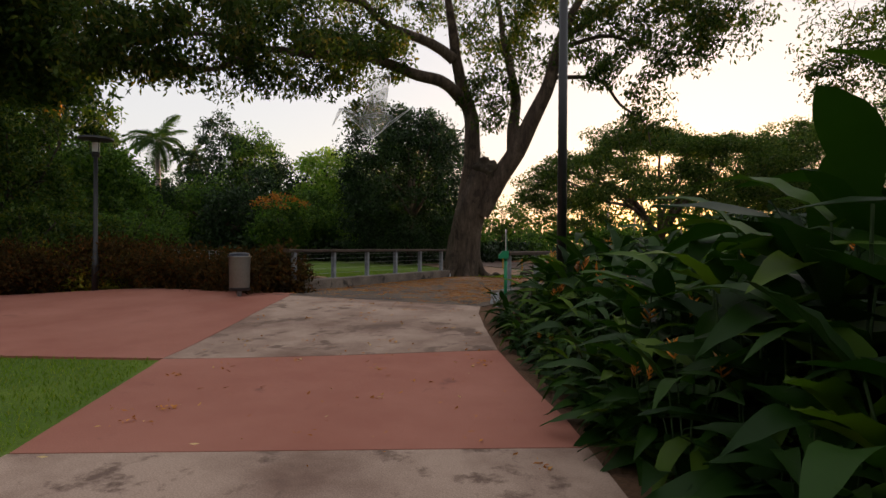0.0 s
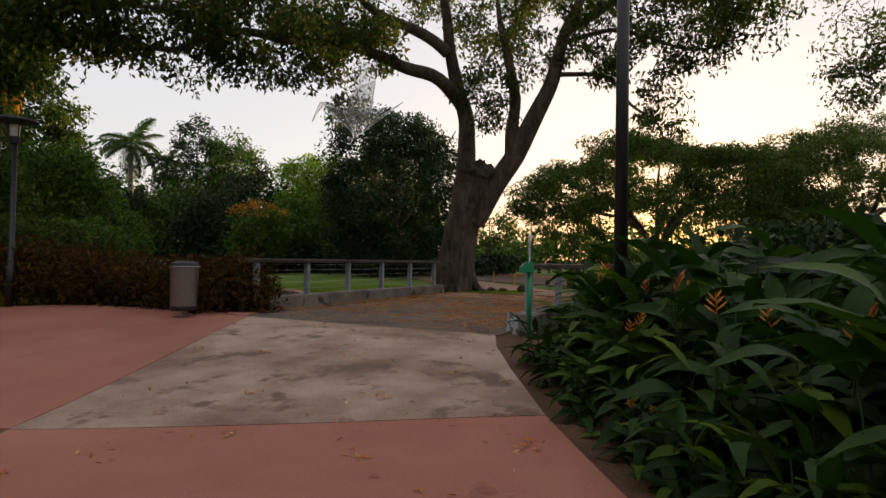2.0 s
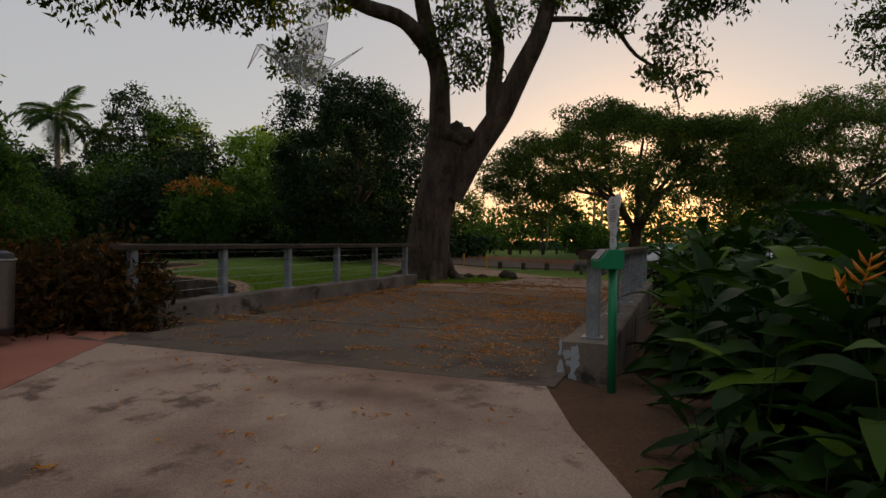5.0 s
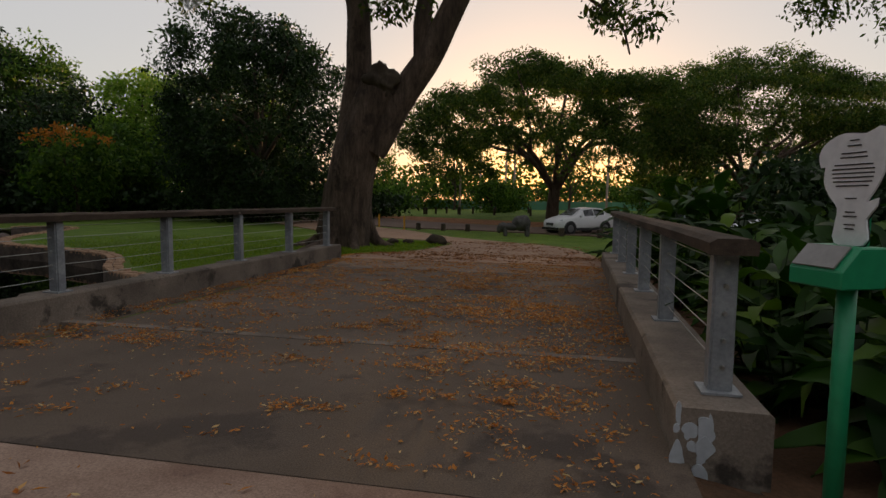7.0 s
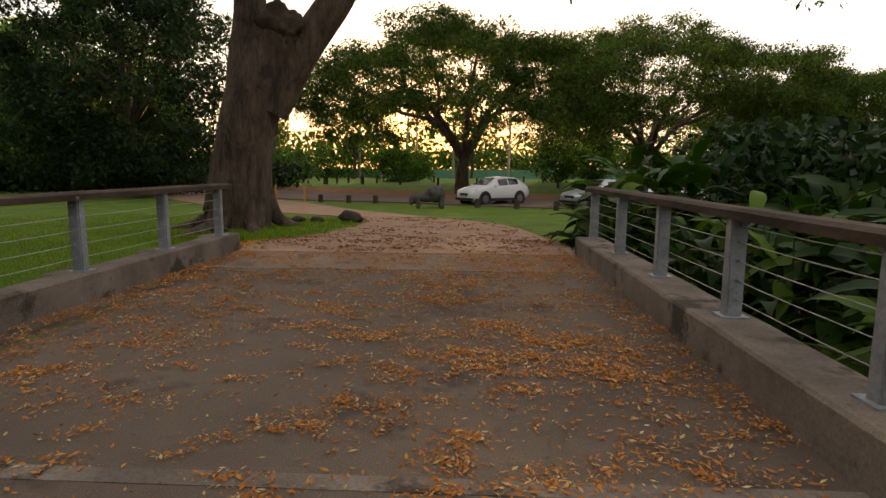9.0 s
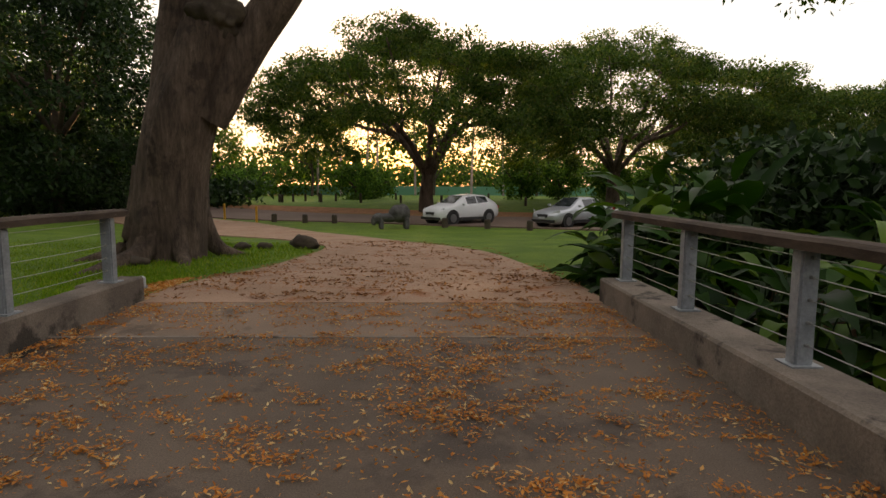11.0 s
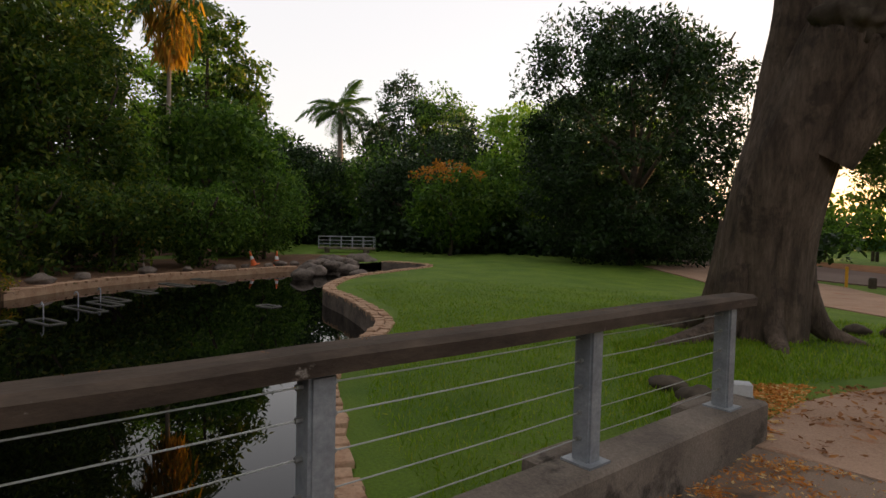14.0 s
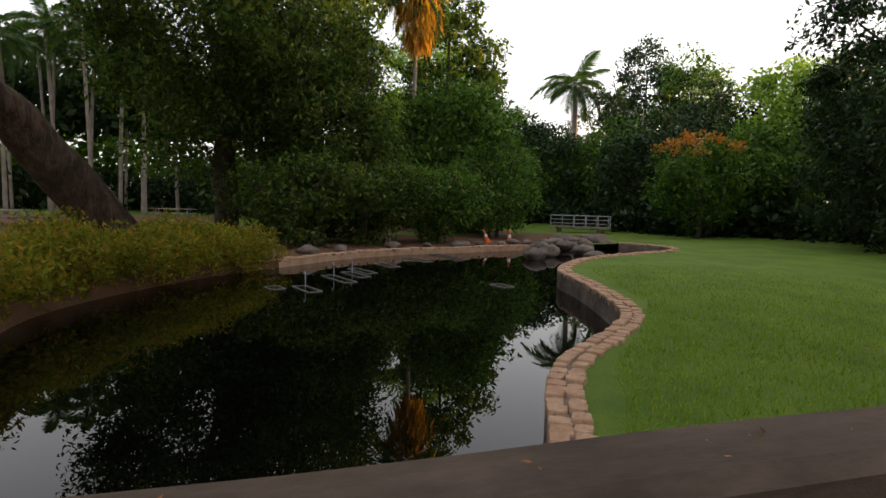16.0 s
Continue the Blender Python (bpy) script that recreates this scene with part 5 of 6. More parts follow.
def info_sign(x, y, rz):
    z = level(x, y)
    top = thing("dispenser_sign", "green dispenser post with a white cut-out notice board beside the bridge", "sign", (x, y, z - 0.02), rz)
    zb = 1.205 - z
    part("post", Geo().tube([(0, 0, 0), (0, 0, zb + 0.1)], 0.031, 14), M_GREEN, top, smooth=True)
    b = part("box", Geo().loft([[(-0.12, -0.13, zb), (0.1, -0.13, zb), (0.1, -0.13, zb + 0.06), (-0.12, -0.13, zb + 0.06)], [(-0.12, -0.125, zb), (0.1, -0.125, zb), (0.1, -0.06, zb + 0.14), (-0.12, -0.06, zb + 0.14)], [(-0.12, 0.05, zb), (0.1, 0.05, zb), (0.1, 0.05, zb + 0.14), (-0.12, 0.05, zb + 0.14)]]), M_GREEN, top, "green sloped dispenser box", bevel=0.008)
    part("window", Geo().loft([[(-0.105, -0.129, zb + 0.068), (0.07, -0.129, zb + 0.068), (0.07, -0.133, zb + 0.072), (-0.105, -0.133, zb + 0.072)], [(-0.105, -0.066, zb + 0.138), (0.07, -0.066, zb + 0.138), (0.07, -0.07, zb + 0.142), (-0.105, -0.07, zb + 0.142)]]), plain("clear_panel", (0.25, 0.24, 0.23), 0.15), b, "clear panel on the box")
    outline = [(-0.085, 0.0), (0.07, 0.0), (0.085, 0.06), (0.075, 0.12), (0.12, 0.18), (0.125, 0.22), (0.07, 0.2), (0.11, 0.26), (0.145, 0.34), (0.15, 0.4), (0.19, 0.42), (0.2, 0.46), (0.17, 0.52), (0.11, 0.545), (0.05, 0.52), (-0.06, 0.53), (-0.12, 0.515), (-0.175, 0.48), (-0.2, 0.43), (-0.185, 0.37), (-0.16, 0.375), (-0.165, 0.3), (-0.13, 0.23), (-0.08, 0.17), (-0.09, 0.08)]
    c = curve([(u * 0.74, 0.0, v * 0.72) for u, v in outline], 0.02, True)
    zs = zb + 0.145
    board = part("board", Geo().loft([[(p.x, -0.004, p.z + zs) for p in c], [(p.x, 0.004, p.z + zs) for p in c]]), plain("white_board", (0.78, 0.78, 0.8), 0.5), top, "white cut-out notice board")
    part("border", Geo().loft([[(p.x * 1.03, 0.005, (p.z - 0.2) * 1.02 + 0.2 + zs) for p in c], [(p.x * 1.03, 0.008, (p.z - 0.2) * 1.02 + 0.2 + zs) for p in c]]), M_BLACK, board)
    for k, (w, v) in enumerate(((0.05, 0.49), (0.07, 0.465), (0.13, 0.43), (0.14, 0.41), (0.2, 0.375), (0.22, 0.355), (0.22, 0.335), (0.21, 0.315), (0.2, 0.295), (0.17, 0.275), (0.06, 0.215), (0.05, 0.15), (0.07, 0.13), (0.06, 0.09), (0.05, 0.07))):
        part("text_line", Geo().box(-w * 0.37 - 0.005, -0.0065, v * 0.72 + zs, w * 0.37 - 0.005, -0.0045, v * 0.72 + zs + 0.004), M_BLACK, board)
    part("back_strut", Geo().box(0.02, 0.012, zb + 0.13, 0.05, 0.025, zb + 0.42), M_GREEN, top)
    return top


info_sign(-3.9, 9.97, -66.0)
# flaking white paint on the kerb end
prg = random.Random(8)
for k in range(16):
    x, z = -4.37 + 0.17 * prg.random() ** 1.5, 0.22 + 0.32 * prg.random()
    w, h = prg.uniform(0.012, 0.045), prg.uniform(0.02, 0.09)
    c = curve([(x + w * math.cos(a) * prg.uniform(0.6, 1.1), 10.3985 - 0.0007 * k, z + h * math.sin(a) * prg.uniform(0.6, 1.1)) for a in [j * 0.785 for j in range(8)]], 0.01, True)
    g = Geo()
    g.loft([[tuple(p) for p in c], [(p.x, 10.4025, p.z) for p in c]])
    tagged(part("paint_flake", g, plain("flaked_white_paint", (0.46, 0.49, 0.52), 0.8)), "flake of white paint on the kerb end", "paint", kind="structure")

# stones at the foot of the great tree
for k, (x, y, rx, ry, rz_) in enumerate(((-9.55, 27.0, 0.42, 0.22, 0.21), (-11.0, 26.6, 0.24, 0.17, 0.12), (-10.5, 26.8, 0.22, 0.15, 0.11), (-12.2, 23.6, 0.42, 0.16, 0.12), (-10.5, 19.7, 0.24, 0.17, 0.1), (-11.1, 20.2, 0.27, 0.17, 0.09))):
    o = lump("stone", M_TWIG, (rx, ry, rz_), 20 + k, rough=0.35)
    o.matrix_basis = pose(x, y, ground_z(x, y) + rz_ * 0.6, 0, 10 if k == 0 else 0, -25)
    tagged(o, "dark rounded stone lying in the grass", "stone", group="stones")

# ---- pond edge: coping stones, boulders, footbridge ----
def coping(parent, line, width, z, every, seed, n_max=300):
    """Flat stones laid end to end along a line, with open joints."""
    rng = random.Random(seed)
    acc, i, made = 0.0, 0, 0
    variants = []
    for k in range(6):
        g = Geo()
        w, l, h = width * rng.uniform(0.92, 1.06), every * rng.uniform(0.86, 0.96), 0.09 * rng.uniform(0.85, 1.15)
        ring = [(-l / 2 + rng.uniform(0, 0.03), 0.0), (l / 2 - rng.uniform(0, 0.03), 0.0 + rng.uniform(-0.02, 0.02)), (l / 2, -w * 0.5), (l / 2 - rng.uniform(0, 0.04), -w), (-l / 2 + rng.uniform(0, 0.04), -w + rng.uniform(-0.02, 0.02)), (-l / 2, -w * 0.5)]
        g.loft([[(x, y, 0) for x, y in ring], [(x, y, h - 0.015) for x, y in ring], [(x * 0.93, -w / 2 + (y + w / 2) * 0.93, h) for x, y in ring]])
        variants.append(g.mesh("coping_stone", M_STONE))
    dist = [0.0]
    for a, b in zip(line, line[1:]):
        dist.append(dist[-1] + (b - a).length)
    d = every / 2
    while d < dist[-1] and made < n_max:
        while dist[i + 1] < d:
            i += 1
        t = (d - dist[i]) / (dist[i + 1] - dist[i])
        p = line[i].lerp(line[i + 1], t)
        u = line[min(i + 2, len(line) - 1)] - line[max(i - 1, 0)]
        o = part("coping_stone", variants[rng.randrange(6)], M_STONE, parent)
        o.matrix_basis = pose(p.x, p.y, z + rng.uniform(-0.012, 0.012), rng.uniform(-1.5, 1.5), rng.uniform(-1.5, 1.5), math.degrees(math.atan2(u.y, u.x)) + rng.uniform(-7, 7)) @ Matrix.Diagonal((rng.uniform(0.8, 1.12), rng.uniform(0.85, 1.12), 1, 1))
        made += 1
        d += every


coping(pond_wall, [Vector((p.x, p.y, 0)) for p in POND_NORTH], 0.17, -0.075, 0.19, 3)
inner_line = []
for i, p in enumerate(POND_NORTH):
    u = POND_NORTH[min(i + 1, len(POND_NORTH) - 1)] - POND_NORTH[max(i - 1, 0)]
    inner_line.append(Vector((p.x, p.y, 0)) + Vector((u.y, -u.x, 0)).normalized() * 0.18)
coping(pond_wall, inner_line, 0.17, -0.078, 0.2, 7, 150)
coping(bank_wall, [Vector((p.x, p.y, 0)) for p in POND_WEST[8:]], 0.34, -0.26, 0.42, 4)
bank = part("bank_soil", sheet([(p.x, p.y) for p in POND_WEST[6:]] + [(-24.5, 13.3), (-28, 12.0), (-36, 10), (-46, 14), (-48, 26), (-40, 34), (-34, 31)], lambda x, y: ground_z(x, y) + 0.006, 1.2), M_SOIL)
tagged(bank, "bare brown soil under the bank trees", "soil", kind="structure")
picnic_ground = part("picnic_ground", sheet([(-27, 8.5), (-27, -6), (-56, -8), (-58, 12), (-40, 11)], lambda x, y: ground_z(x, y) + 0.006, 3.0), M_SOIL)
tagged(picnic_ground, "bare trodden ground round the picnic tables", "soil", kind="structure")
rr = random.Random(12)
for k in range(48):
    if k < 34:
        u = rr.random()
        x, y, r = -31.0 - 5.5 * u + rr.uniform(-1.0, 1.0), 26.6 + 4.0 * u + rr.uniform(-1.6, 1.6), rr.uniform(0.26, 0.5)
    elif k < 38:
        x, y, r = (-29.6, -28.4, -30.4, -27.9)[k - 34], (25.4, 24.2, 27.4, 26.4)[k - 34], rr.uniform(0.35, 0.55)
    else:
        p = POND_WEST[8 + int((k - 38) * 4.2) % (len(POND_WEST) - 10)]
        x, y, r = p.x - rr.uniform(0.7, 1.3), p.y + rr.uniform(-0.5, 0.5), rr.uniform(0.18, 0.34)
    o = lump("boulder", M_ROCK, (r * rr.uniform(0.9, 1.3), r * rr.uniform(0.8, 1.1), r * 0.62), 40 + k, rough=0.3)
    o.matrix_basis = pose(x, y, (WATER_Z + 0.08 + 0.18 * (k % 3 == 0) * (k < 34) if k < 38 else -0.2) + 0.2 * r, 0, 0, rr.uniform(0, 360))
    tagged(o, "rounded grey-brown boulder at the pond edge", "boulder", group="pond boulders")


def footbridge(x, y, rz):
    top = thing("footbridge", "small grey steel-railed footbridge over the stream", "footbridge", (x, y, 0.0), rz)
    part("deck", Geo().box(-2.3, -0.7, 0.05, 2.3, 0.7, 0.2), M_KERB, top, bevel=0.01)
    for sy in (-0.68, 0.68):
        part("handrail", Geo().box(-2.3, sy - 0.03, 1.05, 2.3, sy + 0.03, 1.11), M_STEEL, top)
        for z in (0.45, 0.75):
            part("rail", Geo().box(-2.3, sy - 0.015, z, 2.3, sy + 0.015, z + 0.03), M_STEEL, top)
        for k in range(6):
            xx = -2.27 + k * 0.908
            part("post", Geo().box(xx - 0.03, sy - 0.03, 0.2, xx + 0.03, sy + 0.03, 1.05), M_STEEL, top)
    for xx in (-1.6, 1.6):
        part("pier", Geo().box(xx - 0.2, -0.6, -0.6, xx + 0.2, 0.6, 0.05), M_KERB, top)
    return top


footbridge(-43.6, 34.9, 62.0).scale = (0.86, 0.86, 0.86)

# floating planter frames in the pond
M_FRAME = plain("pale_floating_frame", (0.13, 0.128, 0.11), 0.7)
for k, (x, y, ln) in enumerate(((-22.45, 14.75, 0.5), (-22.2, 15.45, 1.0), (-23.8, 16.35, 1.5), (-24.6, 16.9, 1.2), (-25.4, 17.2, 1.3), (-26.8, 18.2, 1.2), (-28.4, 19.6, 1.6), (-29.6, 21.0, 1.7), (-22.1, 20.2, 0.6))):
    fr = thing("floating_frame", "pale weathered planting frame floating on the pond", "frame", (x, y, WATER_Z), 18, group="floating frames")
    for sy in (-0.16, 0.16):
        part("side_bar", Geo().box(-ln / 2, sy - 0.018, -0.03, ln / 2, sy + 0.018, 0.025), M_FRAME, fr, bevel=0.008)
    for sx in (-ln / 2, ln / 2):
        part("end_bar", Geo().box(sx - 0.018, -0.14, -0.03, sx + 0.018, 0.14, 0.022), M_FRAME, fr)
    if k in (1, 2, 3):
        part("hoop", Geo().tube(curve([(-ln * 0.35, 0.1, 0.0), (-ln * 0.35, 0.1, 0.3), (-ln * 0.42, 0.1, 0.36), (-ln * 0.48, 0.1, 0.3)], 0.05), 0.014, 6), M_STEEL, fr)


def cone(x, y, tip):
    c = thing("traffic_cone", "orange traffic cone with a white band" + (" lying tilted" if tip else " standing upright") + " on the bank", "traffic cone", (x, y, ground_z(x, y)))
    orange, white = plain("cone_orange", (0.75, 0.14, 0.03), 0.6), plain("cone_white", (0.7, 0.7, 0.7), 0.6)
    part("base", Geo().box(-0.18, -0.18, 0, 0.18, 0.18, 0.035), orange, c, bevel=0.01)
    part("body", Geo().tube([(0, 0, 0.035), (0, 0, 0.3)], [0.14, 0.085], 16, False), orange, c, smooth=True)
    part("band", Geo().tube([(0, 0, 0.3), (0, 0, 0.45)], [0.087, 0.06], 16, False), white, c, "white reflective band", smooth=True)
    part("tip", Geo().tube([(0, 0, 0.45), (0, 0, 0.68)], [0.058, 0.022], 16), orange, c, smooth=True)
    if tip:
        c.matrix_basis = pose(x, y, ground_z(x, y) + 0.02, 14, -12, 20)
    return c


cone(-33.2, 25.2, False)
cone(-33.6, 24.3, True)


def papyrus(x, y, h, n, seed):
    rng = np.random.default_rng(seed)
    top = thing("papyrus", "umbrella-headed reed on the pond bank", "plant", (x, y, ground_z(x, y)))
    for k in range(n):
        a, b = rng.uniform(0, 6.28), rng.uniform(0, 0.3)
        tip = Vector((math.cos(a) * b, math.sin(a) * b, h * rng.uniform(0.75, 1)))
        part("stalk", Geo().tube([(0, 0, 0), tuple(tip)], [0.03, 0.02], 6), M_PALMBARK, top)
        pts = np.repeat(np.array([tuple(tip)]), 60, 0) + rng.normal(size=(60, 3)) * 0.03
        part("head", leaf_mesh("head", pts, 0.32, L_GOLD, rng, 0.12, 0.5), L_GOLD, top)
    return top


papyrus(-32.6, 19.5, 1.5, 1, 1)


def picnic_table(x, y, rz):
    top = thing("picnic_table", "grey weathered picnic table with bench seats", "picnic table", (x, y, ground_z(x, y)), rz, group="picnic tables")
    wood = M_PALMBARK
    for k in range(4):
        part("top_board", Geo().box(-1.4, -0.36 + k * 0.185, 0.71, 1.4, -0.19 + k * 0.185, 0.755), wood, top, bevel=0.006)
    for sy in (-0.75, 0.75):
        for k in range(2):
            y0 = sy - 0.15 + k * 0.155
            part("seat_board", Geo().box(-1.4, y0, 0.42, 1.4, y0 + 0.14, 0.46), wood, top, bevel=0.006)
    for sx in (-1.0, 1.0):
        part("cross_beam", Geo().box(sx - 0.04, -0.85, 0.36, sx + 0.04, 0.85, 0.42), M_STEEL, top)
        for sy in (-1, 1):
            part("leg", Geo().tube([(sx, sy * 0.55, 0), (sx, sy * 0.22, 0.71)], 0.035, 6), M_STEEL, top)
    return top


picnic_table(-50.4, 8.5, 80)
picnic_table(-41.2, 2.4, 70)
picnic_table(-39.0, 0.6, 60)

# ---- paper-crane sculpture of white wire mesh, hung from the great tree ----
def wire_mesh_mat():
    m, n, l, b = _nodes("white_wire_mesh")
    b.inputs["Base Color"].default_value = (0.75, 0.75, 0.78, 1)
    b.inputs["Roughness"].default_value = 0.5
    b.inputs["Alpha"].default_value = 0.17
    return m


M_MESH = wire_mesh_mat()
crane = thing("crane_sculpture", "white wire mesh folded-bird sculpture hung below the great tree", "sculpture", (-13.9, 19.95, 5.9))
CR = lambda x, z, d=0.0: Vector((x * 0.76 - d * 0.65, x * 0.65 + d * 0.76, z))
panels = {
    "neck": [CR(0.0, 0.0), CR(-0.35, 0.35), CR(-1.35, 1.18), CR(-1.2, 1.2), CR(-0.1, 0.75)],
    "beak": [CR(-1.35, 1.18), CR(-1.2, 1.2), CR(-1.62, 0.45)],
    "body": [CR(0.0, 0.0), CR(0.45, 0.35), CR(0.9, 1.0), CR(0.2, 1.1), CR(-0.5, 0.9)],
    "tail": [CR(0.35, 0.3), CR(0.75, 0.75), CR(1.75, 1.45)],
    "wing": [CR(-0.4, 0.9, 0.1), CR(0.55, 0.95, 0.1), CR(0.85, 2.6, 1.4), CR(0.1, 2.3, 1.5)],
}
for nm, ps in panels.items():
    g = Geo()
    g.loft([[tuple(p) for p in ps], [tuple(p + Vector((0.01, -0.012, 0))) for p in ps]])
    o = part(nm, g, M_MESH, crane)
    for a, b in zip(ps, ps[1:] + ps[:1]):
        part("edge_wire", Geo().tube([tuple(a), tuple(b)], 0.012, 5), plain("white_wire", (0.7, 0.7, 0.72), 0.5), o)
ps = [CR(-0.4, 0.9, -0.1), CR(0.55, 0.95, -0.1), CR(0.6, 2.5, -1.4), CR(-0.1, 2.2, -1.5)]
part("wing", Geo().loft([[tuple(p) for p in ps], [tuple(p + Vector((0.01, -0.012, 0))) for p in ps]]), M_MESH, crane)
part("hanging_wire", Geo().tube([tuple(CR(0.1, 1.0)), tuple(CR(0.15, 3.6))], 0.006, 4), M_STEEL, crane)

# ---- cars ----
M_GLASS = plain("tinted_car_glass", (0.02, 0.024, 0.028), 0.08, 0.0, 0.8)
M_TYRE = plain("tyre_rubber", (0.015, 0.015, 0.016), 0.85)
M_RIM = plain("alloy_rim", (0.25, 0.25, 0.26), 0.35, 0.8)
M_LAMP = plain("lamp_lens", (0.55, 0.56, 0.58), 0.15)
M_TRIM = plain("black_plastic_trim", (0.02, 0.02, 0.021), 0.6)


def car(name, label, paint, stations, wheels, wr, half, at, rz):
    """stations: x, half width, sill z, belt z, top z, top half width, from nose to tail along -x."""
    top = thing(name, label, "car", at, rz)
    rings = []
    for x, w, zs, zb, zt, wt in stations:
        h = [(0, zs), (w * 0.86, zs), (w * 0.97, zs + 0.12), (w, zs + 0.3 * (zb - zs) + 0.1), (w * 0.985, zb - 0.06), (w * 0.95, zb), (wt, zt - 0.03), (wt * 0.82, zt), (0, zt + 0.012)]
        rings.append([(x, y, z) for y, z in h] + [(x, -y, z) for y, z in h[-2:0:-1]])
    body = part("body", Geo().loft(rings), paint, top, smooth=True)
    cab = [s for s in stations if s[4] - s[3] > 0.3]
    off = 0.008
    for sy in (-1, 1):
        for k, (a, b) in enumerate(zip(cab, cab[1:])):
            q = []
            for s, e in ((a, 0.03), (b, -0.03)):
                for f in (0.1, 0.88):
                    y = s[1] * 0.95 + (s[5] - s[1] * 0.95) * f
                    z = s[3] + (s[4] - 0.03 - s[3]) * f
                    q.append(Vector((s[0] - e, sy * (y + off), z + off * 0.4)))
            g = Geo().loft([[q[0], q[1], q[3], q[2]], [p - Vector((0, sy * 0.006, 0)) for p in (q[0], q[1], q[3], q[2])]])
            part("side_window", g, M_GLASS, top, "dark side window")
    for pair, nm in ((None, "windscreen"), (None, "rear_window")):
        i = stations.index(cab[0]) if nm == "windscreen" else stations.index(cab[-1])
        a, b = (stations[i - 1], stations[i]) if nm == "windscreen" else (stations[i], stations[i + 1])
        q = []
        for s, f in ((a, 0.0), (b, 0.0)):
            q.append((s[0], s[5] * 0.86, s[4] + 0.012))
            q.append((s[0], -s[5] * 0.86, s[4] + 0.012))
        u = [Vector(p) for p in (q[0], q[1], q[3], q[2])]
        c = sum(u, Vector()) / 4
        u = [c + (p - c) * 0.93 + Vector((0, 0, 0.012)) for p in u]
        part(nm, Geo().loft([u, [p - Vector((0, 0, 0.008)) for p in u]]), M_GLASS, top, "dark glass")
    for x in wheels:
        for sy in (-1, 1):
            y = sy * (half - 0.1)
            part("wheel_arch", Geo().tube([(x, sy * (half - 0.25), wr + 0.02), (x, sy * (half + 0.008), wr + 0.02)], wr + 0.07, 24), M_TRIM, top)
            w = part("wheel", Geo().tube([(x, y - 0.1, wr), (x, y - 0.07, wr), (x, y + 0.09, wr), (x, y + 0.12, wr)] if sy > 0 else [(x, y + 0.1, wr), (x, y + 0.07, wr), (x, y - 0.09, wr), (x, y - 0.12, wr)], [wr - 0.04, wr, wr, wr - 0.04], 24), M_TYRE, top)
            part("rim", Geo().tube([(x, y + sy * 0.1, wr), (x, y + sy * 0.128, wr)], [wr * 0.68, wr * 0.62], 14), M_RIM, w, "alloy rim")
    n, r = stations[0], stations[-1]
    x1 = stations[1]
    for sy in (-1, 1):
        part("headlight", Geo().loft([[(n[0] - 0.06, sy * n[1] * 0.7, 0.62), (n[0] - 0.06, sy * n[1] * 0.7, 0.70), (n[0] - 0.30, sy * (x1[1] + 0.012), 0.88), (n[0] - 0.30, sy * (x1[1] + 0.012), 0.76)], [(n[0] - 0.02, sy * n[1] * 0.7, 0.62), (n[0] - 0.02, sy * n[1] * 0.7, 0.70), (n[0] - 0.28, sy * (x1[1] + 0.018), 0.88), (n[0] - 0.28, sy * (x1[1] + 0.018), 0.76)]]), M_LAMP, top, "clear headlight")
        part("tail_light", Geo().box(r[0] - 0.012, sy * r[1] * 0.9 - 0.1, 0.8, r[0] + 0.06, sy * r[1] * 0.9 + 0.1, 0.95), plain("red_lens", (0.35, 0.02, 0.02), 0.2), top, "red tail light", bevel=0.01)
        part("mirror", Geo().box(0.62, sy * (half + 0.11) - 0.09, 0.98, 0.74, sy * (half + 0.11) + 0.09, 1.1), paint, top, bevel=0.02)
    part("grille", Geo().loft([[(n[0] - 0.02, -0.3, 0.48), (n[0] - 0.02, 0.3, 0.48), (n[0] - 0.02, 0.38, 0.66), (n[0] - 0.02, -0.38, 0.66)], [(n[0] + 0.015, -0.28, 0.49), (n[0] + 0.015, 0.28, 0.49), (n[0] + 0.012, 0.36, 0.65), (n[0] + 0.012, -0.36, 0.65)]]), M_TRIM, top, "black grille")
    part("bumper", Geo().box(n[0] - 0.1, -0.72, 0.27, n[0] + 0.02, 0.72, 0.4), M_TRIM, top, bevel=0.02)
    part("number_plate", Geo().box(n[0] + 0.026, -0.19, 0.44, n[0] + 0.034, 0.19, 0.53), M_LAMP, top)
    for sy in (-1, 1):
        part("sill", Geo().box(wheels[1] + wr + 0.1, sy * half - 0.04, 0.22, wheels[0] - wr - 0.1, sy * half + 0.012, 0.38), M_TRIM, top, bevel=0.01)
    return top


P_WHITE = plain("white_car_paint", (0.75, 0.76, 0.78), 0.25, 0.0, 0.6)
P_SILVER = plain("silver_car_paint", (0.48, 0.50, 0.53), 0.3, 0.55)
SUV = [(2.13, 0.58, 0.30, 0.62, 0.70, 0.42), (1.98, 0.78, 0.24, 0.76, 0.85, 0.58), (1.55, 0.87, 0.22, 0.90, 0.97, 0.66), (1.02, 0.885, 0.22, 0.97, 1.06, 0.70), (0.3, 0.885, 0.22, 1.0, 1.47, 0.60), (-0.45, 0.885, 0.22, 1.03, 1.545, 0.60), (-1.25, 0.885, 0.24, 1.10, 1.49, 0.57), (-1.8, 0.85, 0.30, 1.10, 1.2, 0.66), (-2.12, 0.76, 0.36, 0.90, 0.98, 0.58)]
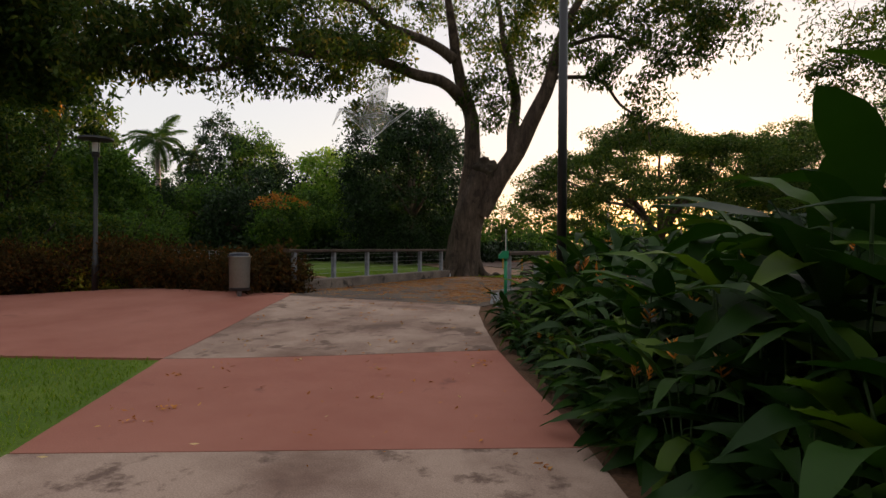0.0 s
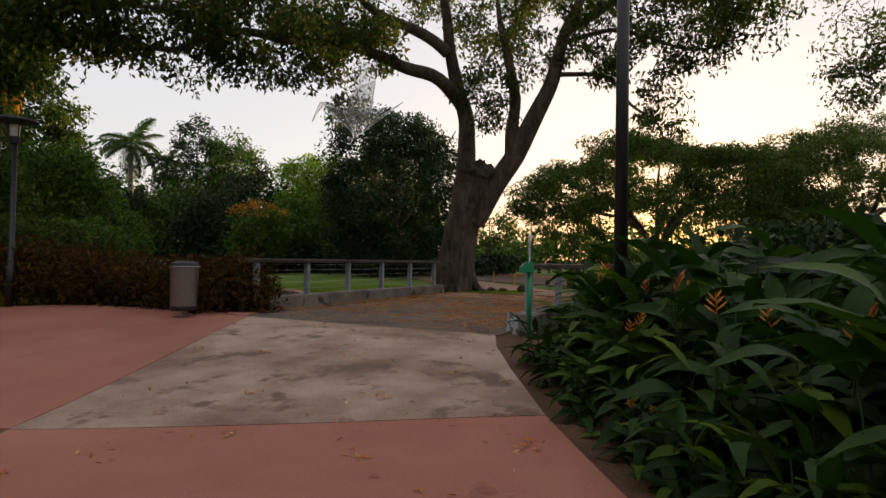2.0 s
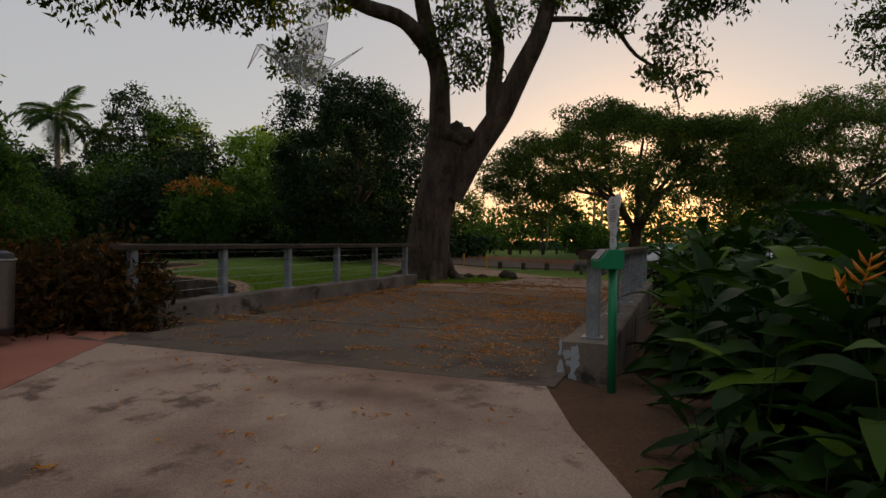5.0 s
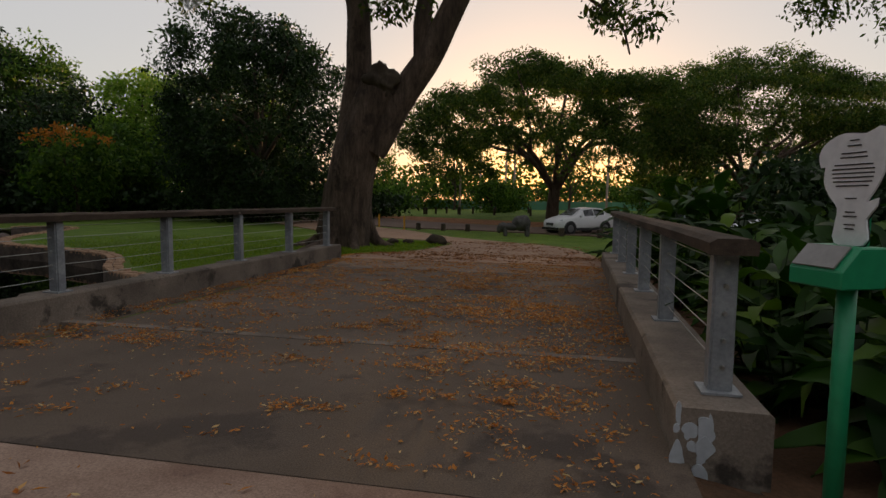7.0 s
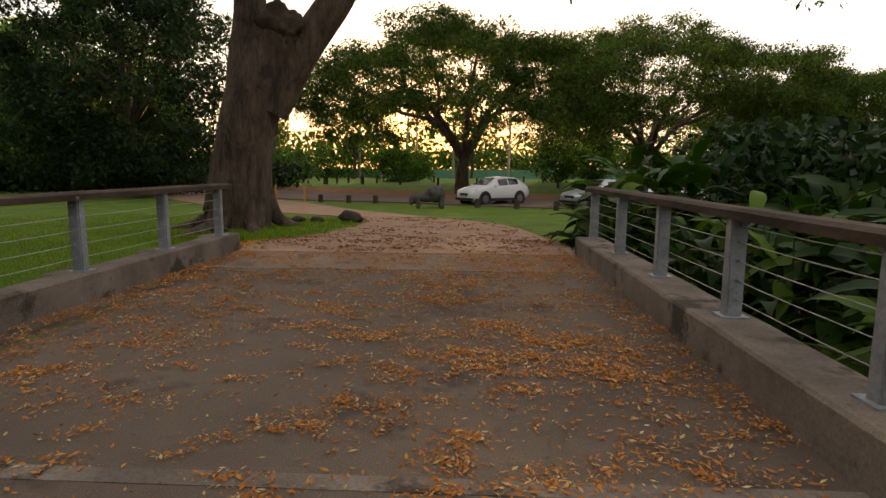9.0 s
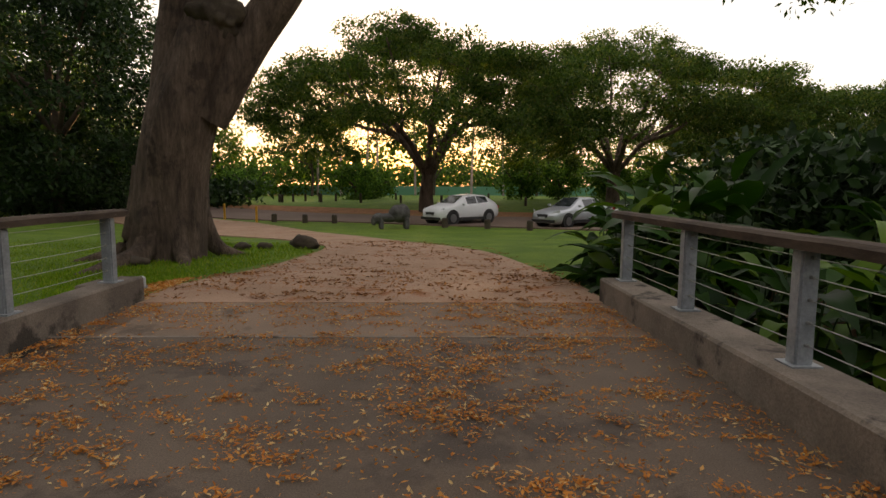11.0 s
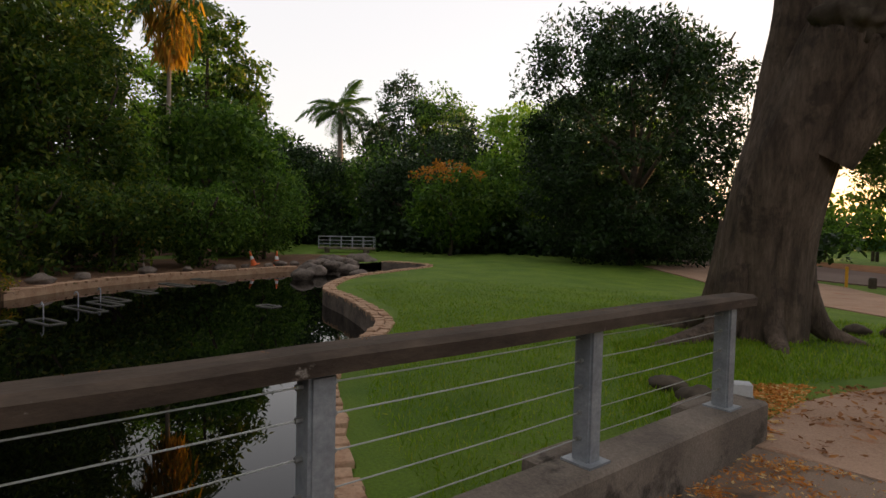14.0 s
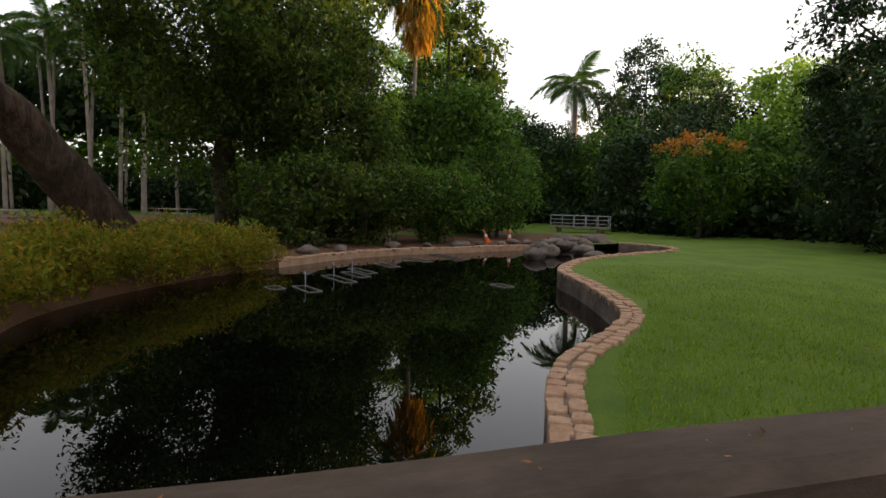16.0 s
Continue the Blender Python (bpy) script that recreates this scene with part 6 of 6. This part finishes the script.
SEDAN = [(2.25, 0.64, 0.26, 0.62, 0.70, 0.5), (2.0, 0.83, 0.2, 0.74, 0.82, 0.62), (1.3, 0.87, 0.2, 0.86, 0.93, 0.68), (0.95, 0.88, 0.2, 0.9, 0.98, 0.68), (0.15, 0.88, 0.2, 0.92, 1.43, 0.56), (-0.65, 0.88, 0.2, 0.93, 1.45, 0.56), (-1.2, 0.87, 0.2, 0.94, 1.36, 0.54), (-1.75, 0.86, 0.22, 0.94, 1.02, 0.64), (-2.27, 0.78, 0.3, 0.86, 0.93, 0.6)]
car("suv", "white compact suv with black lower trim parked at the road edge", P_WHITE, SUV, (1.32, -1.26), 0.345, 0.885, (-4.7, 42.7, level(-4.7, 42.7)), 220)
sedan = car("sedan", "silver sedan parked at an angle at the road edge", P_SILVER, SEDAN, (1.35, -1.28), 0.32, 0.88, (0.9, 40.9, level(0.9, 40.9)), 216)
car("sedan", "white sedan parked beside the silver one", P_WHITE, SEDAN, (1.35, -1.28), 0.32, 0.88, (4.4, 40.4, level(4.4, 40.4)), 214)

# ---- sculpture on the grass: a grey beast, kept plain ----
bm_parts = [((0.2, 0, 0.5), (0.7, 0.34, 0.2)), ((-0.42, 0, 0.68), (0.62, 0.42, 0.40)), ((-0.6, 0, 0.85), (0.34, 0.3, 0.25)), ((0.75, 0, 0.48), (0.36, 0.24, 0.24)), ((0.6, 0.2, 0.22), (0.13, 0.11, 0.3)), ((0.6, -0.2, 0.22), (0.13, 0.11, 0.3)), ((-0.8, 0.26, 0.25), (0.15, 0.13, 0.34)), ((-0.8, -0.26, 0.25), (0.15, 0.13, 0.34)), ((1.0, 0, 0.36), (0.16, 0.16, 0.2))]
bm = bmesh.new()
for c, r in bm_parts:
    geom = bmesh.ops.create_icosphere(bm, subdivisions=3, radius=1)["verts"]
    for v in geom:
        k = 1 + 0.12 * noise.noise(v.co * 2.5 + Vector(c) * 3)
        v.co = Vector((v.co.x * r[0], v.co.y * r[1], v.co.z * r[2])) * k + Vector(c)
me = bpy.data.meshes.new("animal_sculpture")
bm.to_mesh(me)
bm.free()
me.materials.append(surface("weathered_grey_casting", (0.05, 0.047, 0.045), (0.12, 0.115, 0.11), 4.0, 0.8, 0.6, 18, depth=0.03))
me.polygons.foreach_set("use_smooth", [True] * len(me.polygons))
beast = new("animal_sculpture", me)
beast.matrix_basis = pose(-8.1, 38.9, level(-8.1, 38.9) - 0.05, 0, 0, 190) @ Matrix.Diagonal((0.84, 0.95, 1.08, 1))
tagged(beast, "grey animal-shaped sculpture standing on the grass", "sculpture")

# ---- bollards and posts along the road ----
def bollard(x, y, r, h, label, group):
    z = ground_z(x, y)
    b = thing("bollard", label, "bollard", (x, y, z), group=group)
    part("post", Geo().tube([(0, 0, -0.1), (0, 0, h * 0.9), (0, 0, h)], [r, r, r * 0.8], 12), M_TWIG, b, bevel=0.01)
    part("cap", Geo().tube([(0, 0, h), (0, 0, h + 0.015)], [r * 0.8, r * 0.7], 12), M_BLACK, b)
    return b


for x, y in ((-14.8, 43.4), (-13.0, 42.8), (-11.4, 42.6), (-5.6, 39.9), (-3.6, 39.2), (-1.75, 38.2), (2.4, 36.6), (5.2, 35.6)):
    bollard(x, y, 0.15, 0.45, "squat dark timber bollard at the road edge", "road edge bollards")
for k in range(14):
    x = -21 + k * 3.1
    bollard(x, 55.0 - 0.12 * x if x < 0 else 54.5 - 0.2 * x, 0.1, 0.6, "dark timber bollard on the far verge", "far verge bollards")
for x, y in ((-18.2, 57.5), (-17.4, 58.6), (-16.8, 60.4), (-15.8, 61.6), (-15.2, 58.2), (-14.2, 60.0), (-12.6, 63.5), (-9.6, 66.0), (-3.0, 66.5), (-0.8, 67.0)):
    bollard(x, y, 0.1, 0.62, "dark timber bollard on the far lawn", "far lawn bollards")
M_YELLOW = plain("yellow_paint", (0.6, 0.3, 0.02), 0.5)
for x, y in ((-17.9, 44.6), (-15.6, 42.9)):
    b = thing("barrier_post", "yellow painted steel barrier post at the path end", "bollard", (x, y, ground_z(x, y)), group="barrier posts")
    part("post", Geo().tube([(0, 0, 0), (0, 0, 0.85)], 0.06, 10), M_YELLOW, b)
    part("cap", Geo().tube([(0, 0, 0.85), (0, 0, 0.88)], [0.065, 0.04], 10), M_YELLOW, b)

# orange blossom on the flame tree
frg = np.random.default_rng(9)
fc = clumps(frg, (-36.5, 38.5, 4.9), (3.2, 3.2, 1.6), 15, 0.6, -0.1)
fl = part("blossom", leaf_mesh("blossom", scatter(frg, fc - np.array((-36.5, 38.5, ground_z(-36.5, 38.5) - 0.2)), 34, 0.55, 0.6), 0.2, L_FLAME, frg, 0.7, 0.0), L_FLAME, bpy.data.objects["flame_tree"], "orange blossom clusters")

# ---- short grass where the lawn is near ----
def turf(name, label, poly, n, size, seed, hub=(-10, 17), reach=16.0):
    rng = np.random.default_rng(seed)
    xs, ys = [p[0] for p in poly], [p[1] for p in poly]
    x, y = rng.uniform(min(xs), max(xs), n), rng.uniform(min(ys), max(ys), n)
    far = np.hypot(x - hub[0], y - hub[1])
    ok = inside(x, y, poly) & ~inside(x, y, POND) & (rng.uniform(0, 1, n) > np.clip((far - reach * 0.35) / (reach * 0.65), 0, 1))
    pts = np.array([(a, b, ground_z(a, b) - 0.005) for a, b in zip(x[ok], y[ok])])
    return tagged(part(name, leaf_mesh(name, pts, size, L_TURF, rng, 0.16, -1.1, 0.6), L_TURF), label, "grass", kind="stuff")


L_TURF = leafy("grass_blades", (0.095, 0.17, 0.010), (0.175, 0.26, 0.02), (0.27, 0.28, 0.05), 0.4, 0.6)
turf("pond_turf", "short green grass blades of the pond lawn", [(-9.9, 16.2), (-12.5, 17.2), (-14.2, 18.2), (-15.6, 19.6), (-17.4, 21.0), (-22, 22.6), (-28, 31), (-13, 33), (-12.5, 26), (-10.4, 21.5), (-9.9, 18.4)], 230000, 0.055, 1)
turf("tree_turf", "grass fringe along the gravel path", [(-10.3, 18.9), (-10.3, 20.8), (-9.7, 23.5), (-9.1, 25.8), (-10, 29), (-13, 29), (-13, 22), (-10.8, 18.9)], 30000, 0.07, 2)
turf("near_turf", "short green lawn beside the red path", [(-4.4, 2.15), (-6.42, 4.78), (-8.3, 3.85), (-14, 0.0), (-9, -3), (-1.2, -4.0)], 90000, 0.045, 3, (-5, 2), 14.0)

# small grey ground spotlight by the bridge end
spot_light = thing("ground_spotlight", "small pale grey garden spotlight by the bridge end", "spotlight", (-10.15, 19.75, level(-10.15, 19.75) - 0.04), 35)
part("stake", Geo().tube([(0, 0, 0), (0, 0, 0.14)], 0.015, 8), M_STEEL, spot_light)
part("housing", Geo().box(-0.09, -0.06, 0.1, 0.09, 0.06, 0.24), plain("pale_grey_housing", (0.45, 0.46, 0.47), 0.5), spot_light, bevel=0.015)
part("bracket", Geo().box(-0.11, -0.012, 0.08, 0.11, 0.012, 0.12), M_STEEL, spot_light)
